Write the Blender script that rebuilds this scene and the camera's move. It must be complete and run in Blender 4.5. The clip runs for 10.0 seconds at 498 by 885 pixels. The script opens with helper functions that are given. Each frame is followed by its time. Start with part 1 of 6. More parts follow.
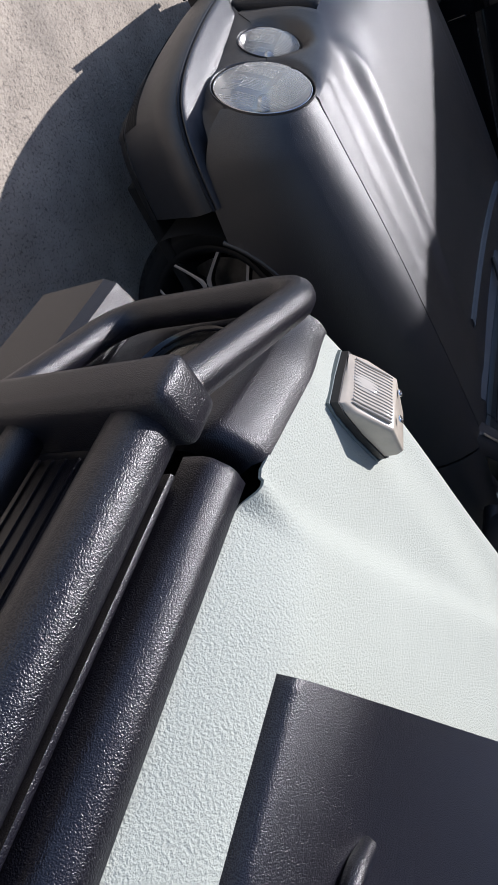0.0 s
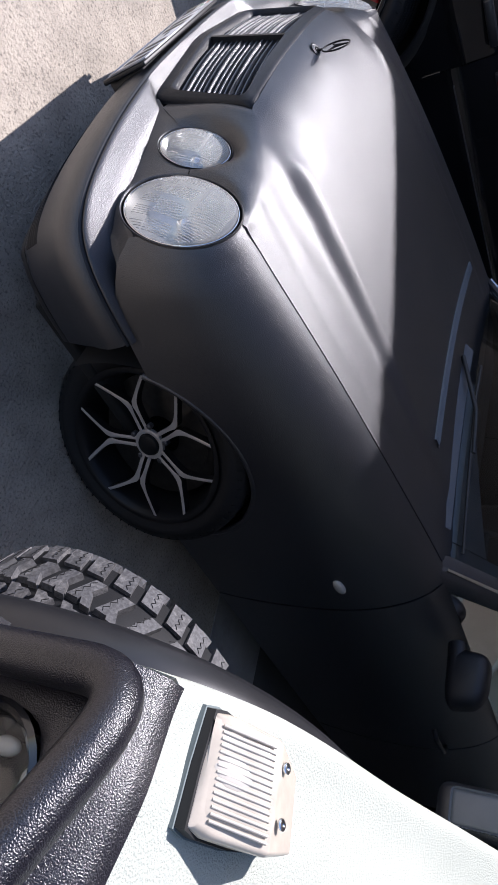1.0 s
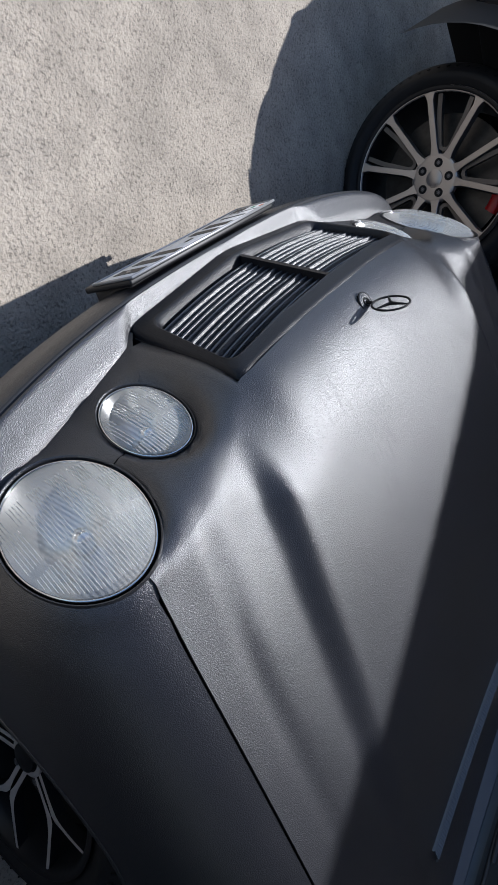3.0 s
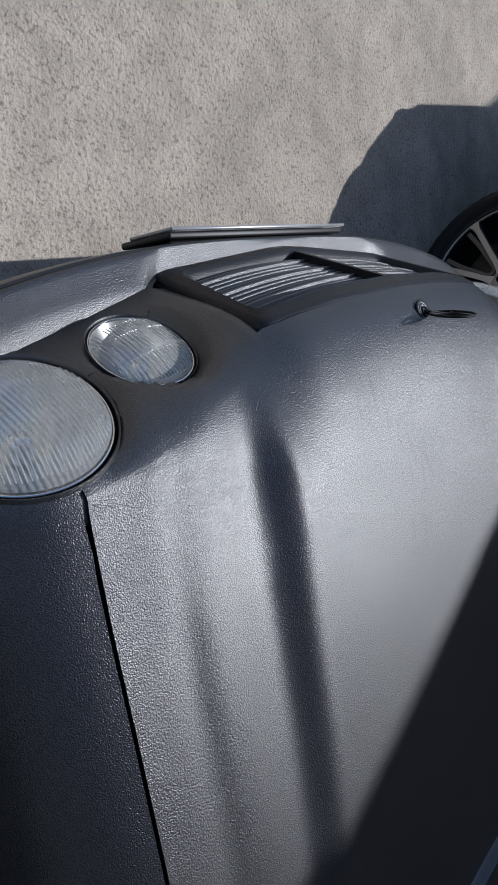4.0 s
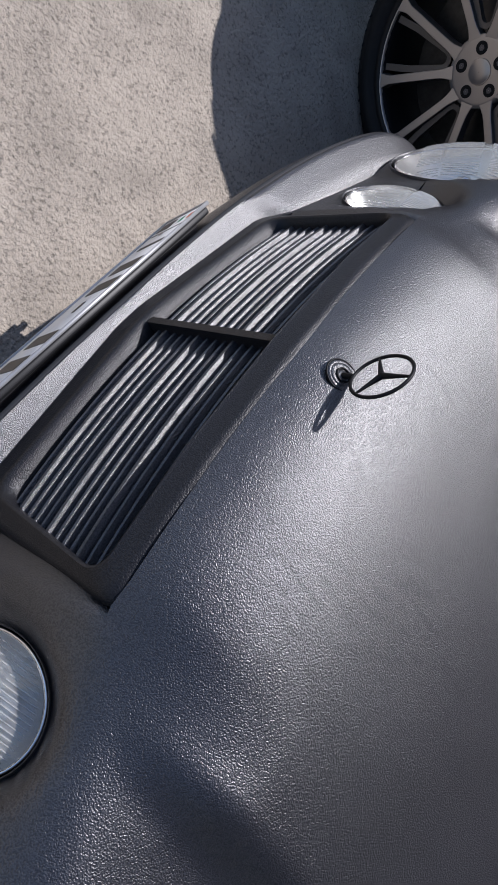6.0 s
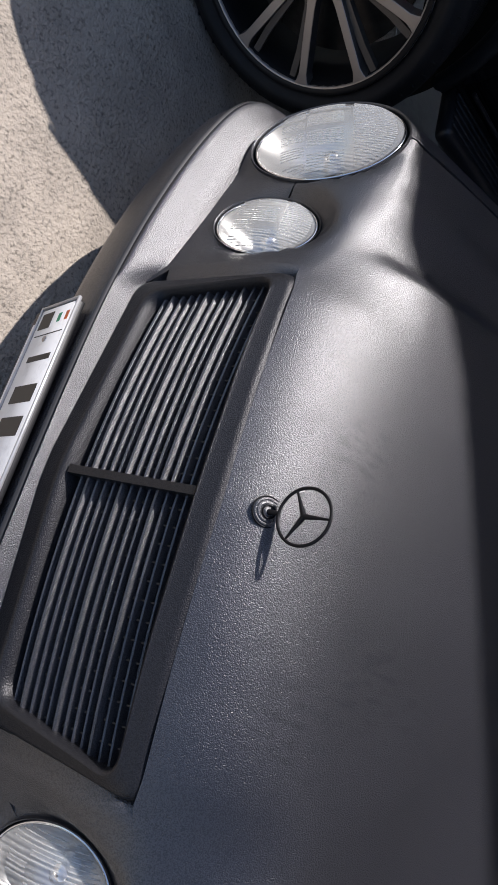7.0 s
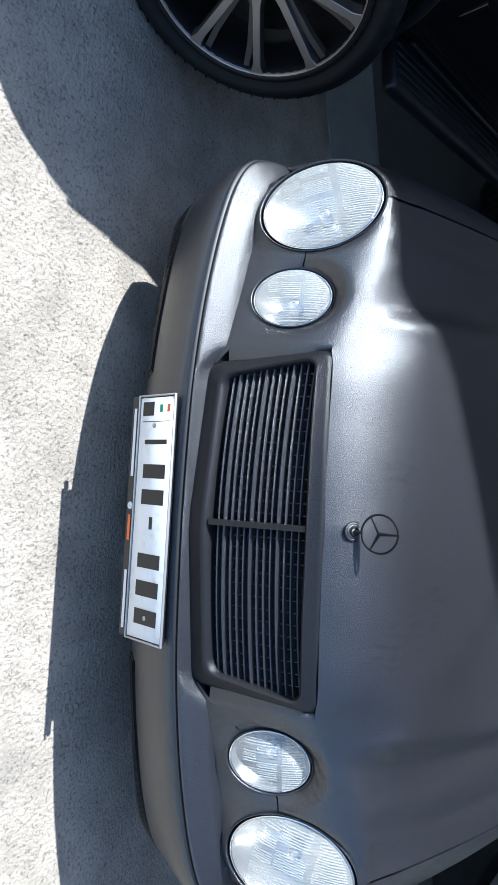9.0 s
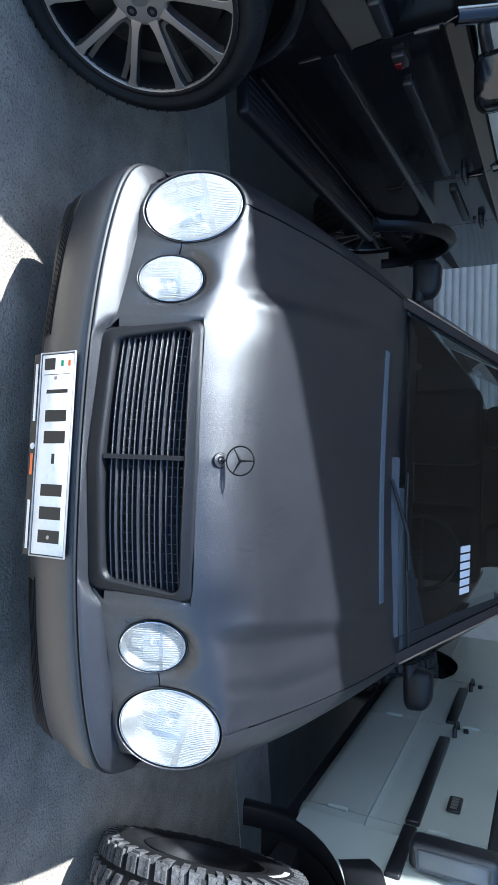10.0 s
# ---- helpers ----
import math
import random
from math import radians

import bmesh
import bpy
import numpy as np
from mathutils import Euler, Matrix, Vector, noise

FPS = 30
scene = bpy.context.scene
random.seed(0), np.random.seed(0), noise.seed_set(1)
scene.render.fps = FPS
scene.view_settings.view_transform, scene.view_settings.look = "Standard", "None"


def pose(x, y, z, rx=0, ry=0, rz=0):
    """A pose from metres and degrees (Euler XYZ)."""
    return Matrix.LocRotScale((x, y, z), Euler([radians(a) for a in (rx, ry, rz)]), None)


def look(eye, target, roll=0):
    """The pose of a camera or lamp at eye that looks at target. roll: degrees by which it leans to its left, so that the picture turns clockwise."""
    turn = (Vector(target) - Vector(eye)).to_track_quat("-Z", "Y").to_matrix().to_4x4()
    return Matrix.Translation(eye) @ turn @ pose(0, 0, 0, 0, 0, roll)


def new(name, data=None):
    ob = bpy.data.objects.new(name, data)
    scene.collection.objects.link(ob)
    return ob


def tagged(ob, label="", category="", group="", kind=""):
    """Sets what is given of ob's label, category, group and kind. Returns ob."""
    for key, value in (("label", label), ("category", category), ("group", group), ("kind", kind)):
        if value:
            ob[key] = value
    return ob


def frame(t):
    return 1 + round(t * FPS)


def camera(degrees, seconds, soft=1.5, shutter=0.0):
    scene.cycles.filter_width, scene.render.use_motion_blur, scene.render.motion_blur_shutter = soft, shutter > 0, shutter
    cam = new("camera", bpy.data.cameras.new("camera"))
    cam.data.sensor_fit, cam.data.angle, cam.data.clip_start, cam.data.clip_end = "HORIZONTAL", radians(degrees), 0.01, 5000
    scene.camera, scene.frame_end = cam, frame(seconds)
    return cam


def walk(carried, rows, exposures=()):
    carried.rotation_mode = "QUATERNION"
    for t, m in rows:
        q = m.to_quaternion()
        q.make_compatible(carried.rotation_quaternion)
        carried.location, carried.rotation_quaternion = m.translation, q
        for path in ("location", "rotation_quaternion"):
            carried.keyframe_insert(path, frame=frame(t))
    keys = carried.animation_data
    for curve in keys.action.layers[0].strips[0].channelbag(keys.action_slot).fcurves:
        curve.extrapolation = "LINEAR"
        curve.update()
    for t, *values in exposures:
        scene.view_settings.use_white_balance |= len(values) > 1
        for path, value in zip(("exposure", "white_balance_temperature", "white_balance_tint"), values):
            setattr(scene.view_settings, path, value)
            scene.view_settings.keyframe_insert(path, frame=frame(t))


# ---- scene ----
cam = camera(42.5, 10.0)
PATH = [
    (0, (2.348, -0.141, 1.443), (1.141, 1.077, 0.415), 86.6),
    (0.5, (2.114, -0.138, 1.44), (0.907, 1.124, 0.465), 88.7),
    (1, (1.85, -0.196, 1.471), (0.629, 1.035, 0.472), 87.2),
    (1.5, (1.638, -0.218, 1.449), (0.292, 0.77, 0.349), 86.6),
    (2, (1.426, -0.215, 1.449), (0.082, 0.755, 0.331), 88.1),
    (2.5, (1.271, -0.236, 1.435), (-0.036, 0.75, 0.286), 91.5),
    (2.7, (1.191, -0.232, 1.429), (-0.127, 0.722, 0.267), 93.3),
    (3.8, (1.037, 0.026, 1.393), (-0.276, 0.751, 0.070), 100.8),
    (4, (1.038, 0.110, 1.364), (-0.362, 0.626, 0.031), 98.4),
    (4.5, (0.971, 0.161, 1.324), (-0.373, 0.725, -0.046), 94.2),
    (5, (0.832, 0.064, 1.319), (-0.382, 0.788, -0.095), 94.5),
    (5.2, (0.769, -0.007, 1.349), (-0.349, 0.822, -0.087), 95.5),
    (6.3, (0.381, -0.173, 1.285), (-0.533, 0.82, -0.19), 88.8),
    (6.5, (0.323, -0.206, 1.29), (-0.413, 0.97, -0.151), 94.4),
    (7, (0.171, -0.38, 1.345), (-0.438, 0.961, -0.007), 89.9),
    (7.5, (0.04, -0.453, 1.33), (-0.477, 1.048, 0.112), 88.8),
    (8, (-0.082, -0.534, 1.298), (-0.458, 0.908, -0.036), 87.5),
    (8.5, (-0.108, -0.738, 1.378), (-0.255, 0.753, 0.053), 88.3),
    (9, (-0.084, -0.89, 1.46), (-0.209, 0.642, 0.182), 90.1),
    (9.5, (0.02, -1.084, 1.534), (-0.118, 0.512, 0.338), 88.9),
    (10, (0.062, -1.223, 1.585), (-0.074, 0.576, 0.722), 90.5),
]
EXPOSURE = [(0, 0.28, 5990, 16), (0.5, 0.03, 5990, 15), (1, 0.77, 6000, 19), (1.5, 1.08, 5950, 12), (2, 0.78, 5830, 11), (2.5, 0.52, 5830, 11), (4, -0.2, 5720, 11), (4.5, -0.29, 5800, 14), (5, -0.13, 5850, 14), (6.5, 0.24, 6070, 17), (7, 0.42, 6230, 16), (7.5, 0.58, 6230, 15), (8, 0.86, 6330, 13), (8.5, 1.13, 5800, 10), (9, 1.16, 5480, 6), (9.5, 1.2, 5480, 9), (10, 1.6, 5420, 5)]
walk(cam, [(t, look(eye, target, roll)) for t, eye, target, roll in PATH], EXPOSURE)

# ---------------------------------------------------------------- light
SUN_TRAVEL = Vector((0.75, 0.05, -1.0)).normalized()
sun_az = math.atan2(-SUN_TRAVEL.x, -SUN_TRAVEL.y)
sun_el = math.asin(-SUN_TRAVEL.z)
world = bpy.data.worlds.new("sky")
scene.world = world
world.use_nodes = True
wn = world.node_tree
sky = wn.nodes.new("ShaderNodeTexSky")
sky.sky_type = "NISHITA"
sky.sun_disc = False
sky.sun_elevation = sun_el
sky.sun_rotation = sun_az
wn.nodes["Background"].inputs["Strength"].default_value = 0.11
wn.links.new(sky.outputs[0], wn.nodes["Background"].inputs["Color"])
sun = new("sun", bpy.data.lights.new("sun", "SUN"))
sun.data.energy = 4.7
sun.data.angle = radians(0.53)
sun.data.color = (1.0, 0.955, 0.89)
sun.matrix_world = look((0, 0, 8), Vector((0, 0, 8)) + SUN_TRAVEL)


# ---------------------------------------------------------------- materials
def mat(name, base, rough=0.5, metal=0.0, vary=0.0, vscale=6.0, bump=0.0, bscale=900.0, bdist=0.0004,
        stain=None, sscale=2.0, spec=0.5, coat=0.0, rvary=0.0):
    """Principled material: large-scale variation, stains, fine relief."""
    m = bpy.data.materials.new(name)
    m.use_nodes = True
    nt = m.node_tree
    b = nt.nodes["Principled BSDF"]
    b.inputs["Base Color"].default_value = (*base, 1)
    b.inputs["Roughness"].default_value = rough
    b.inputs["Metallic"].default_value = metal
    b.inputs["Specular IOR Level"].default_value = spec
    b.inputs["Coat Weight"].default_value = coat
    tc = nt.nodes.new("ShaderNodeTexCoord")
    col = None
    if vary or stain:
        n1 = nt.nodes.new("ShaderNodeTexNoise")
        n1.inputs["Scale"].default_value = vscale
        n1.inputs["Detail"].default_value = 6
        n1.inputs["Roughness"].default_value = 0.62
        nt.links.new(tc.outputs["Object"], n1.inputs["Vector"])
        r1 = nt.nodes.new("ShaderNodeMapRange")
        r1.inputs[1].default_value, r1.inputs[2].default_value = 0.3, 0.7
        r1.inputs[3].default_value, r1.inputs[4].default_value = 1 - vary, 1 + vary
        nt.links.new(n1.outputs["Fac"], r1.inputs[0])
        mul = nt.nodes.new("ShaderNodeVectorMath")
        mul.operation = "SCALE"
        mul.inputs[0].default_value = base
        nt.links.new(r1.outputs[0], mul.inputs["Scale"])
        col = mul.outputs[0]
        if rvary:
            r2 = nt.nodes.new("ShaderNodeMapRange")
            r2.inputs[1].default_value, r2.inputs[2].default_value = 0.3, 0.7
            r2.inputs[3].default_value, r2.inputs[4].default_value = rough - rvary, rough + rvary
            nt.links.new(n1.outputs["Fac"], r2.inputs[0])
            nt.links.new(r2.outputs[0], b.inputs["Roughness"])
    if stain:
        n2 = nt.nodes.new("ShaderNodeTexNoise")
        n2.inputs["Scale"].default_value = sscale
        n2.inputs["Detail"].default_value = 8
        n2.inputs["Roughness"].default_value = 0.7
        nt.links.new(tc.outputs["Object"], n2.inputs["Vector"])
        r3 = nt.nodes.new("ShaderNodeMapRange")
        r3.inputs[1].default_value, r3.inputs[2].default_value = 0.52, 0.72
        r3.inputs[3].default_value, r3.inputs[4].default_value = 0.0, stain[1]
        nt.links.new(n2.outputs["Fac"], r3.inputs[0])
        mx = nt.nodes.new("ShaderNodeMix")
        mx.data_type = "RGBA"
        nt.links.new(r3.outputs[0], mx.inputs["Factor"])
        nt.links.new(col, mx.inputs[6])
        mx.inputs[7].default_value = (*stain[0], 1)
        col = mx.outputs[2]
    if col is not None:
        nt.links.new(col, b.inputs["Base Color"])
    if bump:
        n3 = nt.nodes.new("ShaderNodeTexNoise")
        n3.inputs["Scale"].default_value = bscale
        n3.inputs["Detail"].default_value = 3
        n3.inputs["Roughness"].default_value = 0.55
        nt.links.new(tc.outputs["Object"], n3.inputs["Vector"])
        bp = nt.nodes.new("ShaderNodeBump")
        bp.inputs["Strength"].default_value = bump
        bp.inputs["Distance"].default_value = bdist
        nt.links.new(n3.outputs["Fac"], bp.inputs["Height"])
        nt.links.new(bp.outputs[0], b.inputs["Normal"])
    return m


def clear_mat(name, tint=(1, 1, 1), haze=0.0, rough=0.02, ior=1.5, wave=0.0, wscale=60.0):
    """Thin glazing: clear pass-through, Fresnel gloss, a little surface haze."""
    m = bpy.data.materials.new(name)
    m.use_nodes = True
    nt = m.node_tree
    nt.nodes.remove(nt.nodes["Principled BSDF"])
    out = nt.nodes["Material Output"]
    tr = nt.nodes.new("ShaderNodeBsdfTransparent")
    tr.inputs[0].default_value = (*tint, 1)
    gl = nt.nodes.new("ShaderNodeBsdfGlossy")
    gl.inputs["Roughness"].default_value = rough
    fr = nt.nodes.new("ShaderNodeFresnel")
    fr.inputs[0].default_value = ior
    mx = nt.nodes.new("ShaderNodeMixShader")
    base = tr.outputs[0]
    if haze:
        df = nt.nodes.new("ShaderNodeBsdfDiffuse")
        df.inputs[0].default_value = (0.9, 0.9, 0.88, 1)
        mh = nt.nodes.new("ShaderNodeMixShader")
        mh.inputs[0].default_value = haze
        nt.links.new(tr.outputs[0], mh.inputs[1])
        nt.links.new(df.outputs[0], mh.inputs[2])
        base = mh.outputs[0]
    if wave:
        tc = nt.nodes.new("ShaderNodeTexCoord")
        wv = nt.nodes.new("ShaderNodeTexWave")
        wv.bands_direction = "X"
        wv.inputs["Scale"].default_value = wscale
        wv.inputs["Distortion"].default_value = 0.4
        nt.links.new(tc.outputs["Object"], wv.inputs["Vector"])
        bp = nt.nodes.new("ShaderNodeBump")
        bp.inputs["Strength"].default_value = wave
        bp.inputs["Distance"].default_value = 0.002
        nt.links.new(wv.outputs["Fac"], bp.inputs["Height"])
        nt.links.new(bp.outputs[0], gl.inputs["Normal"])
        if haze:
            nt.links.new(bp.outputs[0], df.inputs["Normal"])
    nt.links.new(fr.outputs[0], mx.inputs[0])
    nt.links.new(base, mx.inputs[1])
    nt.links.new(gl.outputs[0], mx.inputs[2])
    nt.links.new(mx.outputs[0], out.inputs["Surface"])
    return m


def speckle(m, scale, lo_, hi_, cut=(0.36, 0.64), detail=2):
    """Fine light and dark grain of a rough surface."""
    nt = m.node_tree
    b = nt.nodes["Principled BSDF"]
    src = b.inputs["Base Color"].links[0].from_socket
    tc = nt.nodes.new("ShaderNodeTexCoord")
    n = nt.nodes.new("ShaderNodeTexNoise")
    n.inputs["Scale"].default_value = scale
    n.inputs["Detail"].default_value = detail
    nt.links.new(tc.outputs["Object"], n.inputs["Vector"])
    r = nt.nodes.new("ShaderNodeMapRange")
    r.inputs[1].default_value, r.inputs[2].default_value = cut
    r.inputs[3].default_value, r.inputs[4].default_value = lo_, hi_
    nt.links.new(n.outputs["Fac"], r.inputs[0])
    s = nt.nodes.new("ShaderNodeVectorMath")
    s.operation = "SCALE"
    nt.links.new(src, s.inputs[0])
    nt.links.new(r.outputs[0], s.inputs["Scale"])
    nt.links.new(s.outputs[0], b.inputs["Base Color"])


def coating(name, base, grain, depth, rough=0.3, spec=1.0, pit_shade=0.62, cut=(0.37, 0.57)):
    """Sprayed bed-liner paint: fine worm-like grain, glossy crests, pits with painted-in shade, faint dusty patches."""
    m = bpy.data.materials.new(name)
    m.use_nodes = True
    nt = m.node_tree
    b = nt.nodes["Principled BSDF"]
    tc = nt.nodes.new("ShaderNodeTexCoord")

    def noise_tex(scale, detail, rgh=0.5):
        n = nt.nodes.new("ShaderNodeTexNoise")
        n.inputs["Scale"].default_value = scale
        n.inputs["Detail"].default_value = detail
        n.inputs["Roughness"].default_value = rgh
        nt.links.new(tc.outputs["Object"], n.inputs["Vector"])
        return n.outputs["Fac"]

    def ramp(src, lo_in, hi_in, lo_out, hi_out):
        r = nt.nodes.new("ShaderNodeMapRange")
        for i, v in enumerate((lo_in, hi_in, lo_out, hi_out)):
            r.inputs[1 + i].default_value = v
        nt.links.new(src, r.inputs[0])
        return r.outputs[0]

    def times(u, v):
        k = nt.nodes.new("ShaderNodeMath")
        k.operation = "MULTIPLY"
        nt.links.new(u, k.inputs[0])
        nt.links.new(v, k.inputs[1])
        return k.outputs[0]

    b.inputs["IOR"].default_value = 1.6
    fine = noise_tex(grain, 1.0, 0.4)
    patch = noise_tex(3.0, 5.0, 0.6)
    # pits lose gloss and colour here, standing in for their self-shadowing
    crest = ramp(fine, cut[0], cut[1], pit_shade, 1.0)
    nt.links.new(times(ramp(crest, 0.0, 1.0, 0.0, spec), ramp(patch, 0.3, 0.7, 1.06, 0.94)), b.inputs["Specular IOR Level"])
    nt.links.new(ramp(patch, 0.3, 0.7, rough - 0.025, rough + 0.025), b.inputs["Roughness"])
    sc = nt.nodes.new("ShaderNodeVectorMath")
    sc.operation = "SCALE"
    sc.inputs[0].default_value = base
    nt.links.new(times(ramp(crest, 0.6, 1.0, 0.88, 1.06), ramp(patch, 0.3, 0.7, 0.85, 1.15)), sc.inputs["Scale"])
    nt.links.new(sc.outputs[0], b.inputs["Base Color"])
    bp = nt.nodes.new("ShaderNodeBump")
    bp.inputs["Strength"].default_value = 1.0
    bp.inputs["Distance"].default_value = depth
    nt.links.new(fine, bp.inputs["Height"])
    nt.links.new(bp.outputs[0], b.inputs["Normal"])
    return m


M_RAPTOR = coating("textured_dark_coating", (0.013, 0.0133, 0.017), 600, 0.00085, rough=0.365, spec=0.96)
M_RAPTOR_BLK = coating("textured_black_coating", (0.012, 0.012, 0.014), 560, 0.00072, rough=0.38, spec=0.28)
M_BLACK = mat("black_plastic", (0.012, 0.012, 0.013), rough=0.5, vary=0.15, bump=0.15, bscale=600)
M_ORNAMENT = mat("matt_black_metal", (0.006, 0.006, 0.007), rough=0.5, vary=0.1, spec=0.2)
M_GAP = mat("dark_gap", (0.004, 0.004, 0.004), rough=0.9)
M_GLOSSBLACK = mat("black_gloss_paint", (0.006, 0.006, 0.007), rough=0.12, coat=0.5, vary=0.1)
M_RUBBER = mat("tyre_rubber", (0.008, 0.008, 0.009), rough=0.65, spec=0.35, vary=0.25, vscale=14, bump=0.3, bscale=300, bdist=0.001)
M_DUSTRUBBER = mat("dusty_tyre_rubber", (0.075, 0.073, 0.075), rough=0.7, vary=0.3, vscale=18, stain=((0.2, 0.19, 0.18), 0.7), sscale=30, bump=0.4, bscale=260, bdist=0.001)
speckle(M_DUSTRUBBER, 150, 0.7, 1.3)
M_ALLOY = mat("grey_alloy", (0.40, 0.365, 0.335), rough=0.36, metal=0.75, vary=0.06)
M_BRONZE = mat("dark_bronze_metal", (0.12, 0.108, 0.098), rough=0.42, metal=0.5, vary=0.08)
M_ALLOY_CUT = mat("machined_alloy", (0.44, 0.41, 0.39), rough=0.3, metal=0.35, vary=0.05)
M_CHROME = mat("bright_metal", (0.75, 0.75, 0.76), rough=0.12, metal=1.0, vary=0.04)
M_REFLECT = mat("lamp_reflector", (0.60, 0.595, 0.58), rough=0.28, metal=0.85, vary=0.05, vscale=30)
M_LENS = clear_mat("fluted_lamp_lens", (0.96, 0.96, 0.95), haze=0.185, rough=0.06, wave=0.5, wscale=45)
M_FLUTE = clear_mat("lens_glass_ribs", (0.8, 0.81, 0.8), haze=0.22, rough=0.12)
M_GLASS = clear_mat("tinted_window_glass", (0.55, 0.6, 0.6), rough=0.01)
M_GLASSDARK = clear_mat("privacy_window_glass", (0.06, 0.065, 0.07), rough=0.01)
M_WHITE = mat("pale_green_white_coating", (0.425, 0.447, 0.388), rough=0.6, vary=0.05, vscale=3, bump=1.0, bscale=330, bdist=0.0023)
M_REDDARK = mat("dark_red_lens", (0.10, 0.004, 0.006), rough=0.2, vary=0.1)
M_RED = mat("red_caliper", (0.55, 0.02, 0.02), rough=0.35, vary=0.1)
M_PLATE = mat("white_plate", (0.78, 0.78, 0.77), rough=0.4, vary=0.05, vscale=20, stain=((0.3, 0.29, 0.27), 0.35), sscale=25)
M_INK = mat("black_ink", (0.015, 0.015, 0.015), rough=0.5, vary=0.1)
M_INKWHITE = mat("white_ink", (0.7, 0.7, 0.7), rough=0.5, vary=0.1)

M_VENT = mat("grey_blue_plastic", (0.085, 0.094, 0.108), rough=0.45, vary=0.08, bump=0.1)
M_REPEAT = mat("clear_lamp_plastic", (0.5, 0.46, 0.40), rough=0.2, vary=0.05)
M_RIMDARK = mat("black_rim", (0.009, 0.009, 0.010), rough=0.42, vary=0.1, spec=0.25)
M_DISC = mat("brake_steel", (0.06, 0.058, 0.056), rough=0.4, metal=0.9, vary=0.2, vscale=40)

M_FLARE = mat("satin_black_plastic", (0.014, 0.014, 0.016), rough=0.38, vary=0.12, bump=0.12, bscale=500)
M_CHROMEDULL = mat("dull_dark_metal", (0.10, 0.10, 0.11), rough=0.3, metal=0.6, vary=0.1)
M_RAPTOR_W = coating("coarse_black_coating", (0.008, 0.0075, 0.0115), 700, 0.00072, rough=0.3, spec=0.6)
M_LAMPCELL = mat("cream_lamp_cell", (0.62, 0.58, 0.5), rough=0.25, vary=0.05)
M_GLASSCLEAR = clear_mat("clear_lamp_glass", (0.95, 0.95, 0.94), rough=0.02)
M_GASKET = mat("grey_green_plastic", (0.16, 0.19, 0.19), rough=0.5, vary=0.1)
M_PALETRIM = mat("mid_grey_plastic", (0.13, 0.14, 0.15), rough=0.3, vary=0.12, vscale=8)
M_HOLDRIM = mat("dull_silver_plastic", (0.4, 0.4, 0.4), rough=0.3, metal=0.4, vary=0.15, vscale=20)
M_INDLENS = mat("milky_clear_plastic", (0.5, 0.44, 0.36), rough=0.22, vary=0.1, vscale=30)


# ---------------------------------------------------------------- builders
def mesh_ob(name, bm, material, smooth=True):
    me = bpy.data.meshes.new(name)
    bmesh.ops.recalc_face_normals(bm, faces=bm.faces[:])
    for f in bm.faces:
        f.smooth = smooth
    for e in bm.edges:
        if len(e.link_faces) == 2 and e.calc_face_angle(0.0) > 1.13:
            e.smooth = False
    bm.to_mesh(me)
    bm.free()
    for mm in (material if isinstance(material, (list, tuple)) else (material,)):
        me.materials.append(mm)
    return new(name, me)


def part(name, bm, material, parent, label="", smooth=True):
    ob = mesh_ob(name, bm, material, smooth)
    ob.parent = parent
    if label:
        ob["label"] = label
    return ob


def thing(name, label, category, loc=(0, 0, 0), group="", kind=""):
    ob = new(name)
    ob.empty_display_size = 0.1
    ob.location = loc
    return tagged(ob, label, category, group, kind)


def herm(xs, ys):
    """Smooth curve through knots (finite-difference cubic)."""
    xs, ys = np.array(xs, float), np.array(ys, float)
    m = np.gradient(ys, xs)

    def f(x):
        x = min(max(x, xs[0]), xs[-1])
        i = min(max(int(np.searchsorted(xs, x)) - 1, 0), len(xs) - 2)
        h = xs[i + 1] - xs[i]
        t = (x - xs[i]) / h
        return float((2 * t**3 - 3 * t**2 + 1) * ys[i] + (t**3 - 2 * t**2 + t) * h * m[i]
                     + (-2 * t**3 + 3 * t**2) * ys[i + 1] + (t**3 - t**2) * h * m[i + 1])
    return f


def grid(bm, pts, close_u=False, flip=False):
    """Quads over a 2D list of points; returns the verts."""
    vs = [[bm.verts.new(p) for p in row] for row in pts]
    n = len(vs)
    for i in range(n if close_u else n - 1):
        a, b = vs[i], vs[(i + 1) % n]
        for j in range(len(a) - 1):
            q = (a[j], a[j + 1], b[j + 1], b[j])
            bm.faces.new(q[::-1] if flip else q)
    return vs


def thicken(bm, d):
    """Gives an open sheet thickness d, inwards of its normals."""
    bmesh.ops.recalc_face_normals(bm, faces=bm.faces[:])
    bmesh.ops.solidify(bm, geom=bm.faces[:], thickness=d)


